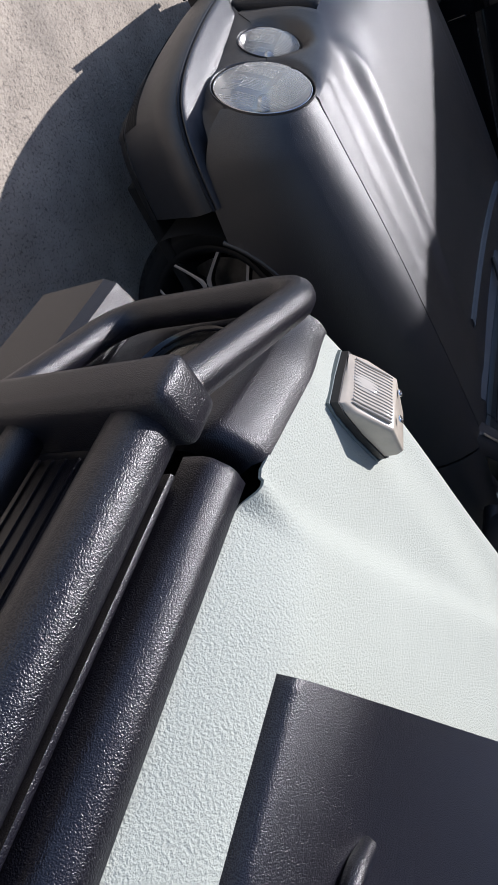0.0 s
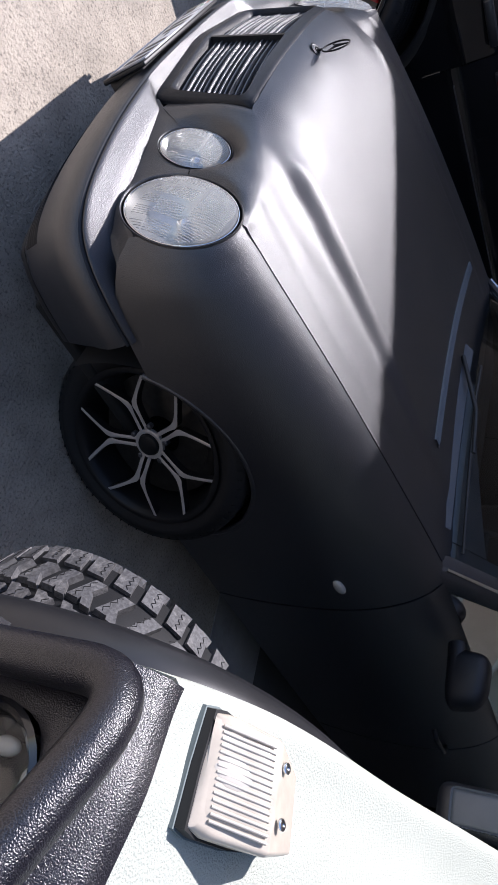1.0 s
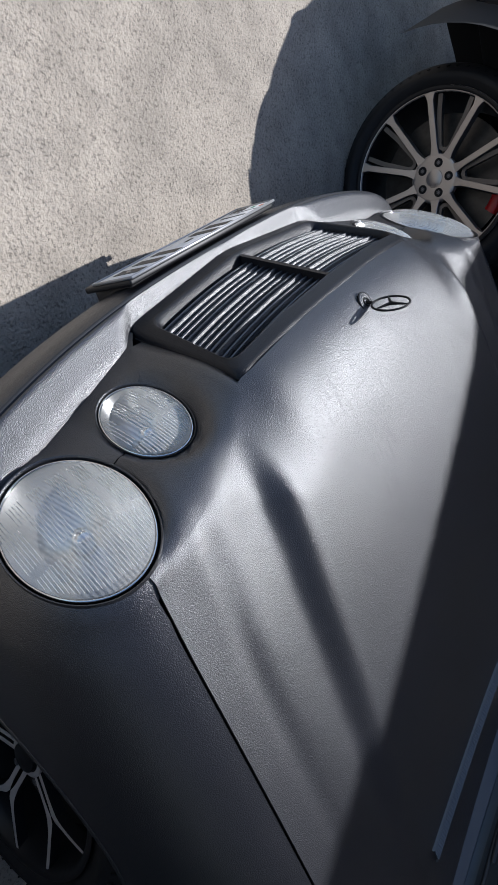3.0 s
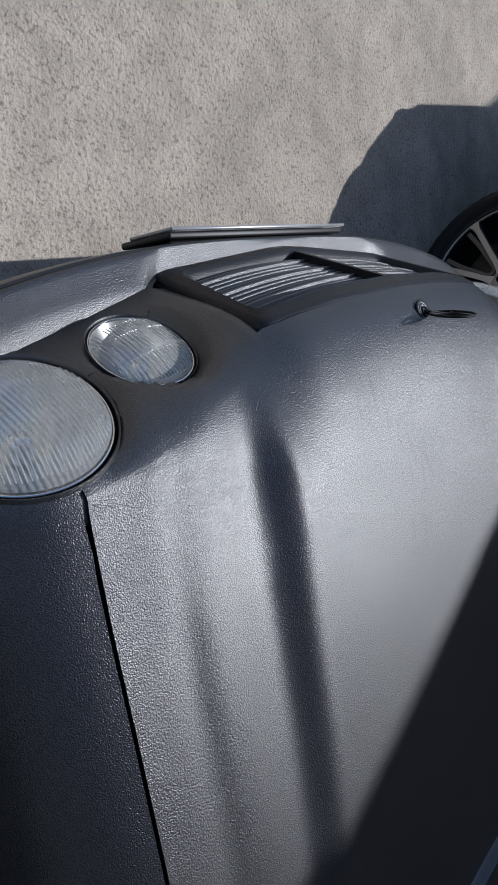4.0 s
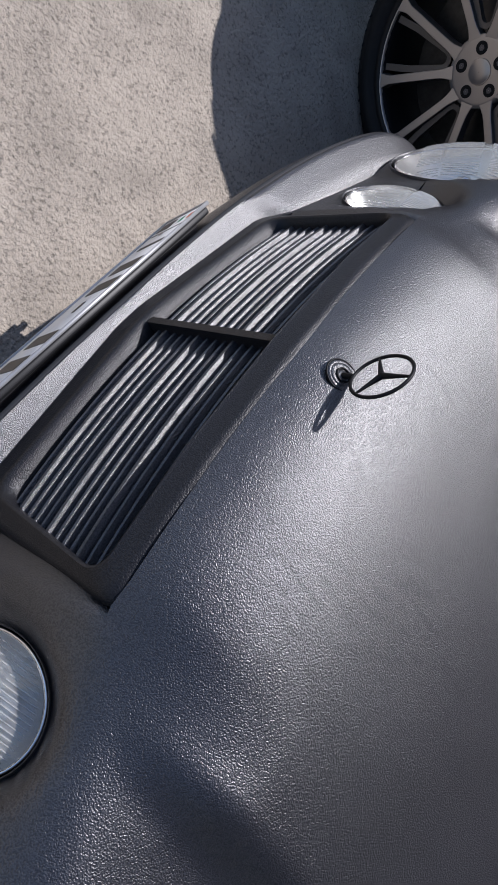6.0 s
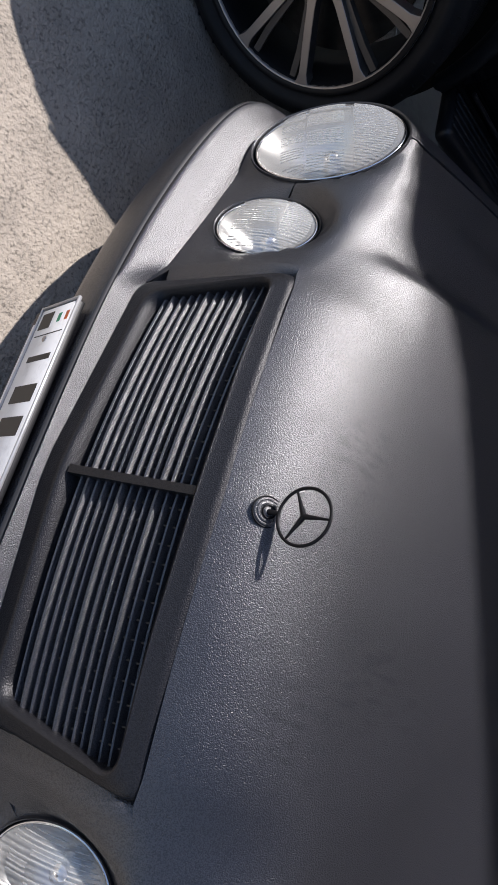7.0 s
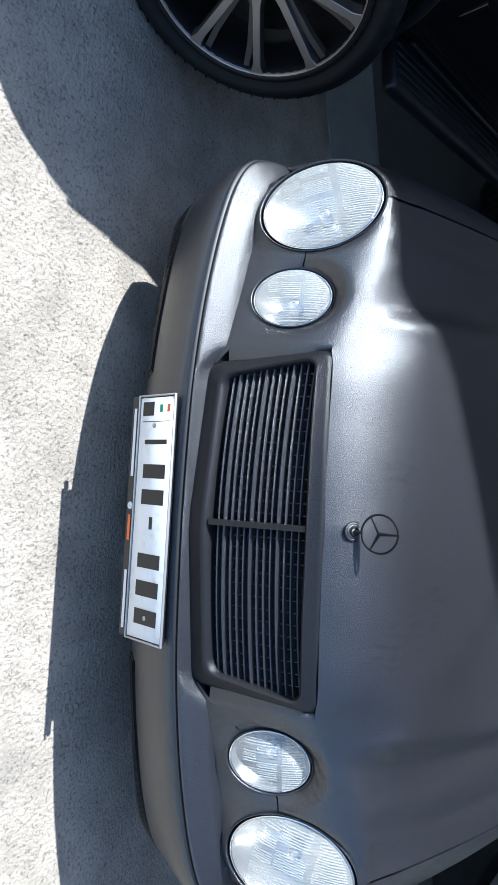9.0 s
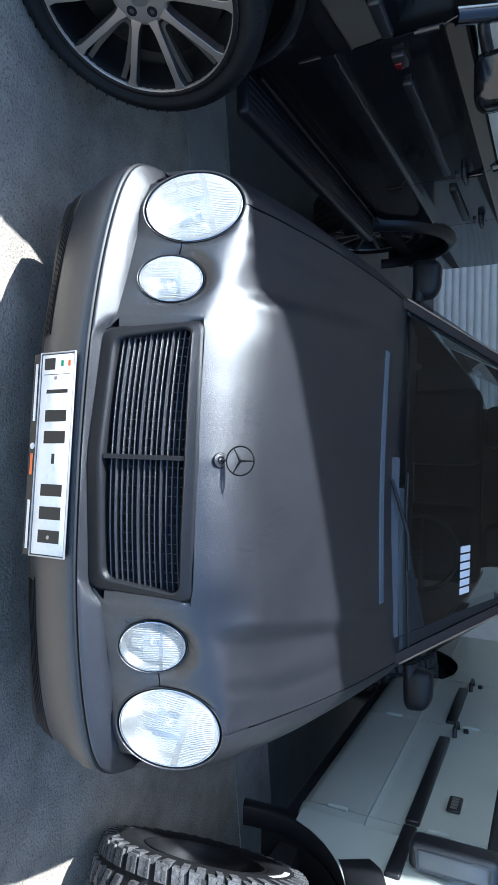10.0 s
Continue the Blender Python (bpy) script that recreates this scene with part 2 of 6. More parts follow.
def box(bm, x0, x1, y0, y1, z0, z1, bevel=0.0, seg=2, m=None):
    r = bmesh.ops.create_cube(bm, size=1.0)
    vs = r["verts"]
    for v in vs:
        v.co = Vector(((x0 + x1) / 2 + v.co.x * (x1 - x0), (y0 + y1) / 2 + v.co.y * (y1 - y0), (z0 + z1) / 2 + v.co.z * (z1 - z0)))
    if bevel:
        es = list({e for v in vs for e in v.link_edges})
        rb = bmesh.ops.bevel(bm, geom=es, offset=bevel, segments=seg, affect="EDGES", profile=0.5)
        vs = list({v for f in rb["faces"] for v in f.verts} | {v for v in vs if v.is_valid})
    if m is not None:
        vs = {v for v in vs if v.is_valid}
        # whole island of this box
        todo, seen = list(vs), set(vs)
        while todo:
            v = todo.pop()
            for e in v.link_edges:
                o = e.other_vert(v)
                if o not in seen:
                    seen.add(o)
                    todo.append(o)
        for v in seen:
            v.co = m @ v.co
    return vs


def tube(bm, pts, r, n=12, closed=False, caps=True):
    """Round bar along points (list of Vectors); r may be a number or a list."""
    pts = [Vector(p) for p in pts]
    k = len(pts)
    rs = r if isinstance(r, (list, tuple)) else [r] * k
    rings = []
    prev = None
    for i, p in enumerate(pts):
        if closed:
            d = pts[(i + 1) % k] - pts[i - 1]
        else:
            d = pts[min(i + 1, k - 1)] - pts[max(i - 1, 0)]
        d.normalize()
        if prev is None:
            u = d.orthogonal().normalized()
        else:
            u = (prev - d * prev.dot(d)).normalized()
        prev = u
        w = d.cross(u)
        rings.append([bm.verts.new(p + rs[i] * (math.cos(a) * u + math.sin(a) * w)) for a in [2 * math.pi * j / n for j in range(n)]])
    for i in range(k if closed else k - 1):
        a, b = rings[i], rings[(i + 1) % k]
        for j in range(n):
            bm.faces.new((a[j], a[(j + 1) % n], b[(j + 1) % n], b[j]))
    if caps and not closed:
        bm.faces.new(rings[0][::-1])
        bm.faces.new(rings[-1])
    return rings


def rounded(pts, r, n=6):
    """Polyline with its corners rounded."""
    pts = [Vector(p) for p in pts]
    out = [pts[0]]
    for a, b, c in zip(pts, pts[1:], pts[2:]):
        d1, d2 = (a - b), (c - b)
        q = min(r, d1.length * 0.48, d2.length * 0.48)
        p1, p2 = b + d1.normalized() * q, b + d2.normalized() * q
        for i in range(n + 1):
            t = i / n
            out.append((1 - t)**2 * p1 + 2 * t * (1 - t) * b + t * t * p2)
    out.append(pts[-1])
    return out


def lathe(bm, prof, n=48, axis="x", a0=0.0, a1=2 * math.pi):
    """Turns a profile of (radius, along) round an axis."""
    rows = []
    full = abs(a1 - a0 - 2 * math.pi) < 1e-6
    for i in range(n if full else n + 1):
        a = a0 + (a1 - a0) * i / n
        row = []
        for r, h in prof:
            c, s = r * math.cos(a), r * math.sin(a)
            row.append((h, c, s) if axis == "x" else (c, h, s) if axis == "y" else (c, s, h))
        rows.append(row)
    return grid(bm, rows, close_u=full)


# ---------------------------------------------------------------- ground
def ground_z(x, y):
    t = min(max((0.62 - y) / 0.5, 0), 1)
    return 0.08 * t * t * (3 - 2 * t)


M_GROUND = mat("worn_asphalt", (0.362, 0.314, 0.256), rough=0.92, vary=0.16, vscale=1.7, stain=((0.17, 0.155, 0.135), 0.5), sscale=1.3, bump=1.0, bscale=105, bdist=0.008)
# dark pits and grit in the worn surface
speckle(M_GROUND, 120, 0.55, 1.05, (0.31, 0.47), 4)
speckle(M_GROUND, 9, 0.86, 1.08, (0.35, 0.62), 5)
bm = bmesh.new()
ax = [-400, -60, -12, -6] + [round(-4 + 0.25 * i, 3) for i in range(33)] + [6, 12, 60, 400]
ay = [-400, -60, -12, -6, -3] + [round(-2 + 0.1 * i, 3) for i in range(41)] + [3, 5, 9, 20, 60, 400]
grid(bm, [[(x, y, ground_z(x, y)) for y in ay] for x in ax])
ground = tagged(mesh_ob("ground", bm, M_GROUND), "sunlit coarse grey asphalt yard with worn patches", "ground", kind="structure")

# worn concrete threshold and the garage floor behind it, its colour darkened for aisle shade
M_THRESH = mat("worn_concrete", (0.34, 0.33, 0.31), rough=0.85, vary=0.2, vscale=3, stain=((0.15, 0.145, 0.14), 0.6), sscale=4, bump=0.6, bscale=90, bdist=0.004)
M_FLOOR = mat("shade_darkened_floor", (0.09, 0.088, 0.086), rough=0.8, vary=0.2, vscale=2, bump=0.6, bscale=110, bdist=0.004)


def slab(name, y0, y1, z, material, label):
    """Thin slab lying along the garage front."""
    b = bmesh.new()
    top = [(x, y + 0.25 * (x + 1.65) if y < 8 else 7.95, z) for x, y in ((-5, y0), (5, y0), (5, y1), (-5, y1))]
    lo_, hi_ = [b.verts.new((x, y, -0.05)) for x, y, _ in top], [b.verts.new(p) for p in top]
    b.faces.new(hi_)
    for i in range(4):
        b.faces.new((lo_[i], lo_[(i + 1) % 4], hi_[(i + 1) % 4], hi_[i]))
    return tagged(mesh_ob(name, b, material, False), label, "floor", kind="structure")


slab("pavement", 1.25, 1.69, 0.005, M_THRESH, "worn concrete threshold strip before the garage")
slab("floor", 1.695, 8.0, 0.004, M_FLOOR, "worn garage floor behind the threshold, aisle shade painted into its dark tone")
# building behind and the canopy that shades the cars
M_CANOPY = mat("grey_roof_sheet", (0.46, 0.46, 0.47), rough=0.6, vary=0.06, vscale=1.5)
M_PLASTER = mat("grey_plaster", (0.5, 0.49, 0.47), rough=0.9, vary=0.1, bump=0.3, bscale=120, bdist=0.002)
M_SHUTTER = mat("grey_shutter_metal", (0.6, 0.61, 0.62), rough=0.45, vary=0.06)
bm = bmesh.new()
box(bm, -14, 14, 8.0, 8.3, 0, 4.6)
tagged(mesh_ob("wall_north", bm, M_PLASTER, False), "plain grey plastered building wall behind the cars", "wall", kind="structure")
shutter = thing("roller_shutter", "grey corrugated roller shutter closing the garage opening", "shutter")
for k in range(30):
    bm = bmesh.new()
    z = 0.05 + 0.1 * k
    rows = []
    for j in range(7):
        q = j / 6
        rows.append([(x, 7.985 - 0.03 * math.sin(math.pi * q)**0.7, z + 0.098 * q) for x in (-5.5, -0.6)])
    grid(bm, rows)
    part("slat", bm, M_SHUTTER, shutter)
bm = bmesh.new()
CAN_Z, CAN_X, CAN_Y, CAN_S = 4.6, -3.1, 0.354, 0.4216
lo, hi = [], []
for x, y in ((-14, -4.29), (-4.6, -0.331), (-4.25, 0.11), (-3.5, 0.132), (-3.26, CAN_Y + CAN_S * (-3.26 - CAN_X)), (-1.16, CAN_Y + CAN_S * (-1.16 - CAN_X)), (14, 1.18), (14, 8.0), (-14, 8.0)):
    lo.append(bm.verts.new((x, y, CAN_Z)))
    hi.append(bm.verts.new((x, y, CAN_Z + 0.18)))
bm.faces.new(lo[::-1])
bm.faces.new(hi)
n = len(lo)
for i in range(n):
    bm.faces.new((lo[i], lo[(i + 1) % n], hi[(i + 1) % n], hi[i]))
tagged(mesh_ob("ceiling", bm, M_CANOPY, False), "plain grey canopy roof over the parked cars", "canopy", kind="structure")


# ---------------------------------------------------------------- dark saloon
car = thing("saloon_car", "dark grey textured-coated saloon car with four oval headlamps, parked nose out", "car")
zc = herm([0.15, 0.175, 0.205, 0.25, 0.32, 0.45, 0.7, 1.0, 1.17, 1.5], [0.782, 0.803, 0.823, 0.844, 0.866, 0.894, 0.934, 0.975, 0.995, 1.028])
zs = herm([0.2, 0.32, 0.5, 0.75, 1.0, 1.25, 1.5], [0.775, 0.814, 0.854, 0.902, 0.941, 0.975, 1.004])
xs_ = herm([0.2, 0.32, 0.6, 1.0, 1.5], [0.70, 0.713, 0.731, 0.748, 0.757])
xcr = herm([0.15, 0.2, 0.45, 0.7, 0.92, 1.3, 1.5], [0.395, 0.412, 0.468, 0.496, 0.52, 0.55, 0.56])
dcr = herm([0.15, 0.3, 0.6, 0.9, 1.2, 1.5], [0.046, 0.037, 0.029, 0.020, 0.008, 0.001])
xri = herm([0.2, 0.3, 0.48, 0.79, 1.2, 1.5], [0.57, 0.59, 0.632, 0.655, 0.68, 0.69])


def hood_z(x, y):
    a = abs(x)
    c, s, e = zc(y), zs(y), xs_(y)
    d = dcr(y)
    z = c - (c - s - d) * (a / e)**2.2
    t = min(1.0, max(0.0, (a - xcr(y) + 0.030) / 0.060))
    z -= d * t * t * (3 - 2 * t)
    f = max(0.0, min(1.0, (1.15 - y) / 0.8))
    z += 0.007 * f * math.exp(-((a - 0.60) / 0.05)**2)
    z -= 0.0055 * f * math.exp(-((a - xri(y)) / 0.020)**2)
    return z


yb_ = herm([0.33, 0.36, 0.5, 0.6, 0.712, 0.78, 0.83], [0.105, 0.113, 0.15, 0.175, 0.206, 0.226, 0.246])
yt_ = herm([0.0, 0.2, 0.33, 0.372, 0.395, 0.45, 0.55, 0.65, 0.72], [0.160, 0.169, 0.184, 0.194, 0.209, 0.244, 0.286, 0.306, 0.319])
zt_ = herm([0.0, 0.2, 0.33, 0.372, 0.395, 0.45, 0.55, 0.65, 0.72], [0.783, 0.778, 0.771, 0.763, 0.769, 0.788, 0.811, 0.8145, 0.817])
zl_ = herm([0.33, 0.36, 0.43, 0.5, 0.577, 0.64, 0.72, 0.83], [0.515, 0.535, 0.60, 0.64, 0.668, 0.66, 0.62, 0.60])
ROWS_Y = [0.40 + 0.05 * i for i in range(22)] + [1.497]


def cub(p0, m0, p1, m1, t):
    return [(2 * t**3 - 3 * t**2 + 1) * a + (t**3 - 2 * t**2 + t) * b + (-2 * t**3 + 3 * t**2) * c + (t**3 - t**2) * d
            for a, b, c, d in zip(p0, m0, p1, m1)]


def hood_top(a):
    """Hood profile (y, z) at half-width a from its front rim back."""
    yq = 0.40 - 0.062 * min(1, max(0, (a - 0.4) / 0.1))
    p2, p3 = (yt_(a), zt_(a)), (yq, hood_z(a, yq))
    L = math.dist(p2, p3)
    st = 0.88 - 0.18 * min(1, max(0, (a - 0.33) / 0.09)) if a < 0.42 else 0.70 - 0.15 * min(1, (a - 0.42) / 0.08) if a < 0.62 else 0.55 - 0.15 * min(1, (a - 0.62) / 0.06)
    m2 = (L * math.cos(st), L * math.sin(st))
    m3 = (L, L * (hood_z(a, yq + 0.05) - hood_z(a, yq - 0.03)) / 0.08)
    out = [cub(p2, m2, p3, m3, i / 12) for i in range(12)]
    return out + [(max(y, yq), hood_z(a, max(y, yq))) if j else (yq, hood_z(a, yq)) for j, y in enumerate(ROWS_Y)]


def nose_mid(a, n=10):
    """From the lamp line up to the hood rim."""
    yb, yt, zt = yb_(a), yt_(a), zt_(a)
    p1 = (yb + (zl_(a) - 0.525) * 0.30, zl_(a))
    st = 0.98 if a < 0.4 else 0.98 - 0.42 * min(1, (a - 0.4) / 0.1)
    L = math.dist(p1, (yt, zt))
    return [cub(p1, (L * 0.29, L * 0.957), (yt, zt), (L * math.cos(st), L * math.sin(st)), i / n) for i in range(n)]


LAMPS = (((0.701, 0.246, 0.684), (0.099, 0.006, -0.030), (0.030, 0.056, 0.116), 0.103, 0.132, 0.036),
         ((0.487, 0.199, 0.651), (0.064, 0.011, -0.005), (0.001, 0.040, 0.074), 0.0655, 0.084, 0.022))


def lamp_axes(c, w, t):
    w, t = Vector(w).normalized(), Vector(t).normalized()
    return Vector(c), w, t, w.cross(t).normalized()


def cut_lamps(bm, reach=1.32, inner=None):
    """Opens the lamp holes and draws the sheet to the lamp rims."""
    for k0, (c, w, t, hw, hh, _) in enumerate(LAMPS):
        if k0 and inner:
            reach = inner
        c, w, t, n = lamp_axes(c, w, t)
        g, dead, uv = 1.075, [], {}
        for v in bm.verts:
            p = Vector((abs(v.co.x), v.co.y, v.co.z)) - c
            if abs(p.dot(n)) < 0.12:
                q = math.hypot(p.dot(w) / hw, p.dot(t) / hh)
                if q < 1.5:
                    uv[v] = q
        for f in bm.faces:
            if all(uv.get(v, 9) < g for v in f.verts):
                dead.append(f)
        bmesh.ops.delete(bm, geom=dead, context="FACES")
        for v, q in uv.items():
            if not v.is_valid:
                continue
            sx = -1 if v.co.x < 0 else 1
            p = Vector((abs(v.co.x), v.co.y, v.co.z)) - c
            a, b, d = p.dot(w), p.dot(t), p.dot(n)
            if q < g:
                a, b, q = a * g / max(q, 0.05), b * g / max(q, 0.05), g
            k = max(0.0, min(1.0, (reach - q) / (reach - g)))
            d += (-0.004 - d) * k * k * (3 - 2 * k)
            r = c + a * w + b * t + d * n
            v.co = Vector((sx * r.x, r.y, r.z))


def dust_marks(m, spots):
    """Wiped dusty palm marks: streaky patches round a few spots (x, y, radius)."""
    nt = m.node_tree
    b = nt.nodes["Principled BSDF"]
    src = b.inputs["Base Color"].links[0].from_socket
    tc = nt.nodes.new("ShaderNodeTexCoord")
    mp = nt.nodes.new("ShaderNodeMapping")
    mp.inputs["Rotation"].default_value = (0, 0, 0.5)
    mp.inputs["Scale"].default_value = (95, 26, 1)
    nt.links.new(tc.outputs["Object"], mp.inputs["Vector"])
    n = nt.nodes.new("ShaderNodeTexNoise")
    n.inputs["Scale"].default_value = 1.0
    n.inputs["Detail"].default_value = 3
    nt.links.new(mp.outputs[0], n.inputs["Vector"])
    st = nt.nodes.new("ShaderNodeMapRange")
    st.inputs[1].default_value, st.inputs[2].default_value = 0.5, 0.62
    nt.links.new(n.outputs["Fac"], st.inputs[0])
    total = None
    for x, y, r in spots:
        d = nt.nodes.new("ShaderNodeVectorMath")
        d.operation = "DISTANCE"
        d.inputs[1].default_value = (x, y, hood_z(x, y))
        nt.links.new(tc.outputs["Object"], d.inputs[0])
        f = nt.nodes.new("ShaderNodeMapRange")
        f.inputs[1].default_value, f.inputs[2].default_value = r * 0.4, r
        f.inputs[3].default_value, f.inputs[4].default_value = 1.0, 0.0
        nt.links.new(d.outputs["Value"], f.inputs[0])
        if total is None:
            total = f.outputs[0]
        else:
            a = nt.nodes.new("ShaderNodeMath")
            a.operation = "MAXIMUM"
            nt.links.new(total, a.inputs[0])
            nt.links.new(f.outputs[0], a.inputs[1])
            total = a.outputs[0]
    k = nt.nodes.new("ShaderNodeMath")
    k.operation = "MULTIPLY"
    nt.links.new(total, k.inputs[0])
    nt.links.new(st.outputs[0], k.inputs[1])
    k2 = nt.nodes.new("ShaderNodeMath")
    k2.operation = "MULTIPLY"
    k2.inputs[1].default_value = 0.32
    nt.links.new(k.outputs[0], k2.inputs[0])
    mx = nt.nodes.new("ShaderNodeMix")
    mx.data_type = "RGBA"
    nt.links.new(k2.outputs[0], mx.inputs["Factor"])
    nt.links.new(src, mx.inputs[6])
    mx.inputs[7].default_value = (0.006, 0.0065, 0.009, 1)
    nt.links.new(mx.outputs[2], b.inputs["Base Color"])
    gloss = b.inputs["Specular IOR Level"].links[0].from_socket
    dull = nt.nodes.new("ShaderNodeMapRange")
    dull.inputs[3].default_value, dull.inputs[4].default_value = 1.0, 0.45
    nt.links.new(k2.outputs[0], dull.inputs[0])
    gm = nt.nodes.new("ShaderNodeMath")
    gm.operation = "MULTIPLY"
    nt.links.new(gloss, gm.inputs[0])
    nt.links.new(dull.outputs[0], gm.inputs[1])
    nt.links.new(gm.outputs[0], b.inputs["Specular IOR Level"])


M_HOOD = M_RAPTOR.copy()
M_HOOD.name = "textured_dark_coating_dusty"
dust_marks(M_HOOD, ((-0.13, 0.32, 0.08), (0.16, 0.43, 0.10), (0.24, 0.31, 0.09), (0.19, 0.53, 0.05)))
bm = bmesh.new()
cols = [0.372 * i / 26 for i in range(-26, 27)]
grid(bm, [[(a, y, z) for y, z in hood_top(abs(a))] for a in cols])
for sx in (-1, 1):
    bay = []
    for y, z in nose_mid(0.372) + [(yt_(0.372), zt_(0.372))]:
        ai = 0.326 + 0.030 * (z - 0.527) / 0.24
        bay.append([(sx * ai, y + 0.03, z), (sx * (ai + 0.004), y + 0.004, z), (sx * 0.372, y, z)])
    grid(bm, bay, flip=sx < 0)
    rows = []
    for i in range(0, 31):
        k = i / 30
        a0 = 0.372 + (0.710 - 0.372) * k
        col = [(sx * a0, y, z) for y, z in nose_mid(a0)]
        for j, (y, z) in enumerate(hood_top(a0)):
            e = 0.372 + (xs_(max(y, 0.32)) - 0.0026 - 0.372) * k
            if j >= 12:
                z = hood_z(e, y)
            col.append((sx * e, y, z))
        rows.append(col)
    grid(bm, rows, flip=sx < 0)
bmesh.ops.remove_doubles(bm, verts=bm.verts[:], dist=0.0008)
cut_lamps(bm, 1.18, 1.42)
thicken(bm, 0.0025)
part("hood", bm, M_HOOD, car, "dark grey hood with coarse textured coating, dusty handprints")

for sx in (-1, 1):
    bm = bmesh.new()
    rows = []
    for i in range(31):
        a = 0.338 + (0.846 - 0.338) * i / 30
        back = 1.4 * max(0.0, a - 0.785) + 16 * max(0.0, a - 0.785)**2
        rows.append([(sx * a, yb_(min(a, 0.83)) + (z - 0.525) * 0.30 + 0.002 + back, z) for z in [0.49 + (zl_(min(a, 0.83)) + (0.004 if a < 0.44 else -0.004) - 0.49) * j / 8 for j in range(9)]])
    grid(bm, rows)
    cut_lamps(bm)
    thicken(bm, 0.0025)
    part("nose_panel", bm, M_RAPTOR, car)

# dark inner body under the seams
bm = bmesh.new()
rows = []
for i in range(41):
    a = -0.745 + 1.49 * i / 40
    rows.append([(a, y, hood_z(min(abs(a), xs_(y)), y) - 0.016 - 0.02 * max(0.0, abs(a) - 0.70) / 0.045) for y in [0.46 + 0.055 * j for j in range(19)]])
grid(bm, rows)
part("inner_liner", bm, M_GAP, car)

xw_ = herm([0.2, 0.25, 0.32, 0.45, 0.7, 1.0, 1.4, 2.2], [0.790, 0.822, 0.848, 0.868, 0.894, 0.906, 0.911, 0.913])
HUB_Y, HUB_Z, ARCH_R = 0.828, 0.322, 0.326


def fender_pt(y, k):
    """k 0..1 from the hood seam over the shoulder and down."""
    e, s, w = xs_(min(y, 1.5)), zs(min(y, 1.5)), xw_(y)
    if y > 1.5:
        s += 0.02 * (y - 1.5)
    zm = 0.60
    if k < 0.6:
        # the shoulder already falls away at the seam
        t0 = 0.26
        th = t0 + k / 0.6 * (math.pi / 2 - t0)
        fx = max(0.0, (math.sin(th) - math.sin(t0)) / (1 - math.sin(t0)))**0.92
        fz = max(0.0, math.cos(th) / math.cos(t0))**0.86
        return e + (w - e) * fx, zm + (s - zm) * fz
    q = (k - 0.6) / 0.4
    return w - 0.03 * q * q, zm - (zm - 0.22) * q


def cut_arch(bm, hy, hz, r):
    dead = [f for f in bm.faces if all(math.hypot(v.co.y - hy, v.co.z - hz) < r for v in f.verts)]
    bmesh.ops.delete(bm, geom=dead, context="FACES")
    for v in bm.verts:
        d = math.hypot(v.co.y - hy, v.co.z - hz)
        if 0 < d < r:
            v.co.y = hy + (v.co.y - hy) * r / d
            v.co.z = hz + (v.co.z - hz) * r / d


for sx in (-1, 1):
    bm = bmesh.new()
    rows = []
    for j in range(45):
        k = j / 44
        row = []
        for i in range(61):
            w = i / 60
            y = 0.30 + 1.22 * w
            for _ in range(4):
                x, z = fender_pt(y, k)
                y0 = max(0.322 - max(0.0, 0.814 - z) * 0.36, 0.222)
                y0 += (0.40 - y0) * min(1.0, max(0.0, (0.585 - z) / 0.09))
                y = y0 + (1.52 - y0) * w
            x, z = fender_pt(y, k)
            row.append((sx * (x + (0.0026 if k == 0 else 0)), y, z))
        rows.append(row)
    vs = grid(bm, rows, flip=sx > 0)
    # the front edge closes onto the outer lamp's rim
    c, w, t, hw, hh, _ = LAMPS[0]
    c, w, t, nn = lamp_axes(c, w, t)
    for row in vs:
        q0 = None
        for i, pull in enumerate((1.0, 0.66, 0.33, 0.12)):
            v = row[i]
            p = Vector((abs(v.co.x), v.co.y, v.co.z)) - c
            q = math.hypot(p.dot(w) / hw, p.dot(t) / hh)
            if i == 0:
                q0 = q
            if v.co.z > 0.555 and 1.075 < q0 < 1.6:
                pull *= min(1.0, (v.co.z - 0.555) / 0.05)
                g = 1.075 / q
                r = c + p.dot(w) * g * w + p.dot(t) * g * t - 0.004 * nn
                v.co = v.co.lerp(Vector((sx * r.x, r.y, r.z)), pull)
    low = [f for f in bm.faces if f.calc_center_median().z < 0.505 and f.calc_center_median().y < 0.7]
    bmesh.ops.delete(bm, geom=low, context="FACES")
    cut_arch(bm, HUB_Y, HUB_Z, ARCH_R)
    cut_lamps(bm, 1.16)
    thicken(bm, 0.003)
    part("front_fender", bm, M_RAPTOR, car)
    # wheel-arch lip and dark well
    bm = bmesh.new()
    pts = []
    for i in range(29):
        a = math.radians(-8 + 158 * i / 28)
        y, z = HUB_Y + ARCH_R * math.cos(a), HUB_Z + ARCH_R * math.sin(a)
        best = min((abs(fender_pt(y, q / 60)[1] - z), fender_pt(y, q / 60)[0]) for q in range(61))[1]
        pts.append((sx * (best - 0.006), y, z))
    tube(bm, pts, 0.009, 8)
    part("wheel_arch_lip", bm, M_RAPTOR, car)
    bm = bmesh.new()
    lathe(bm, [(ARCH_R + 0.004, -0.02), (ARCH_R + 0.008, -0.34), (0.02, -0.345)], 32, "x", -0.15, math.pi + 0.15)
    for v in bm.verts:
        v.co = Vector((sx * (0.875 + v.co.x), HUB_Y + v.co.y, HUB_Z + v.co.z))
    part("wheel_well", bm, M_GAP, car)

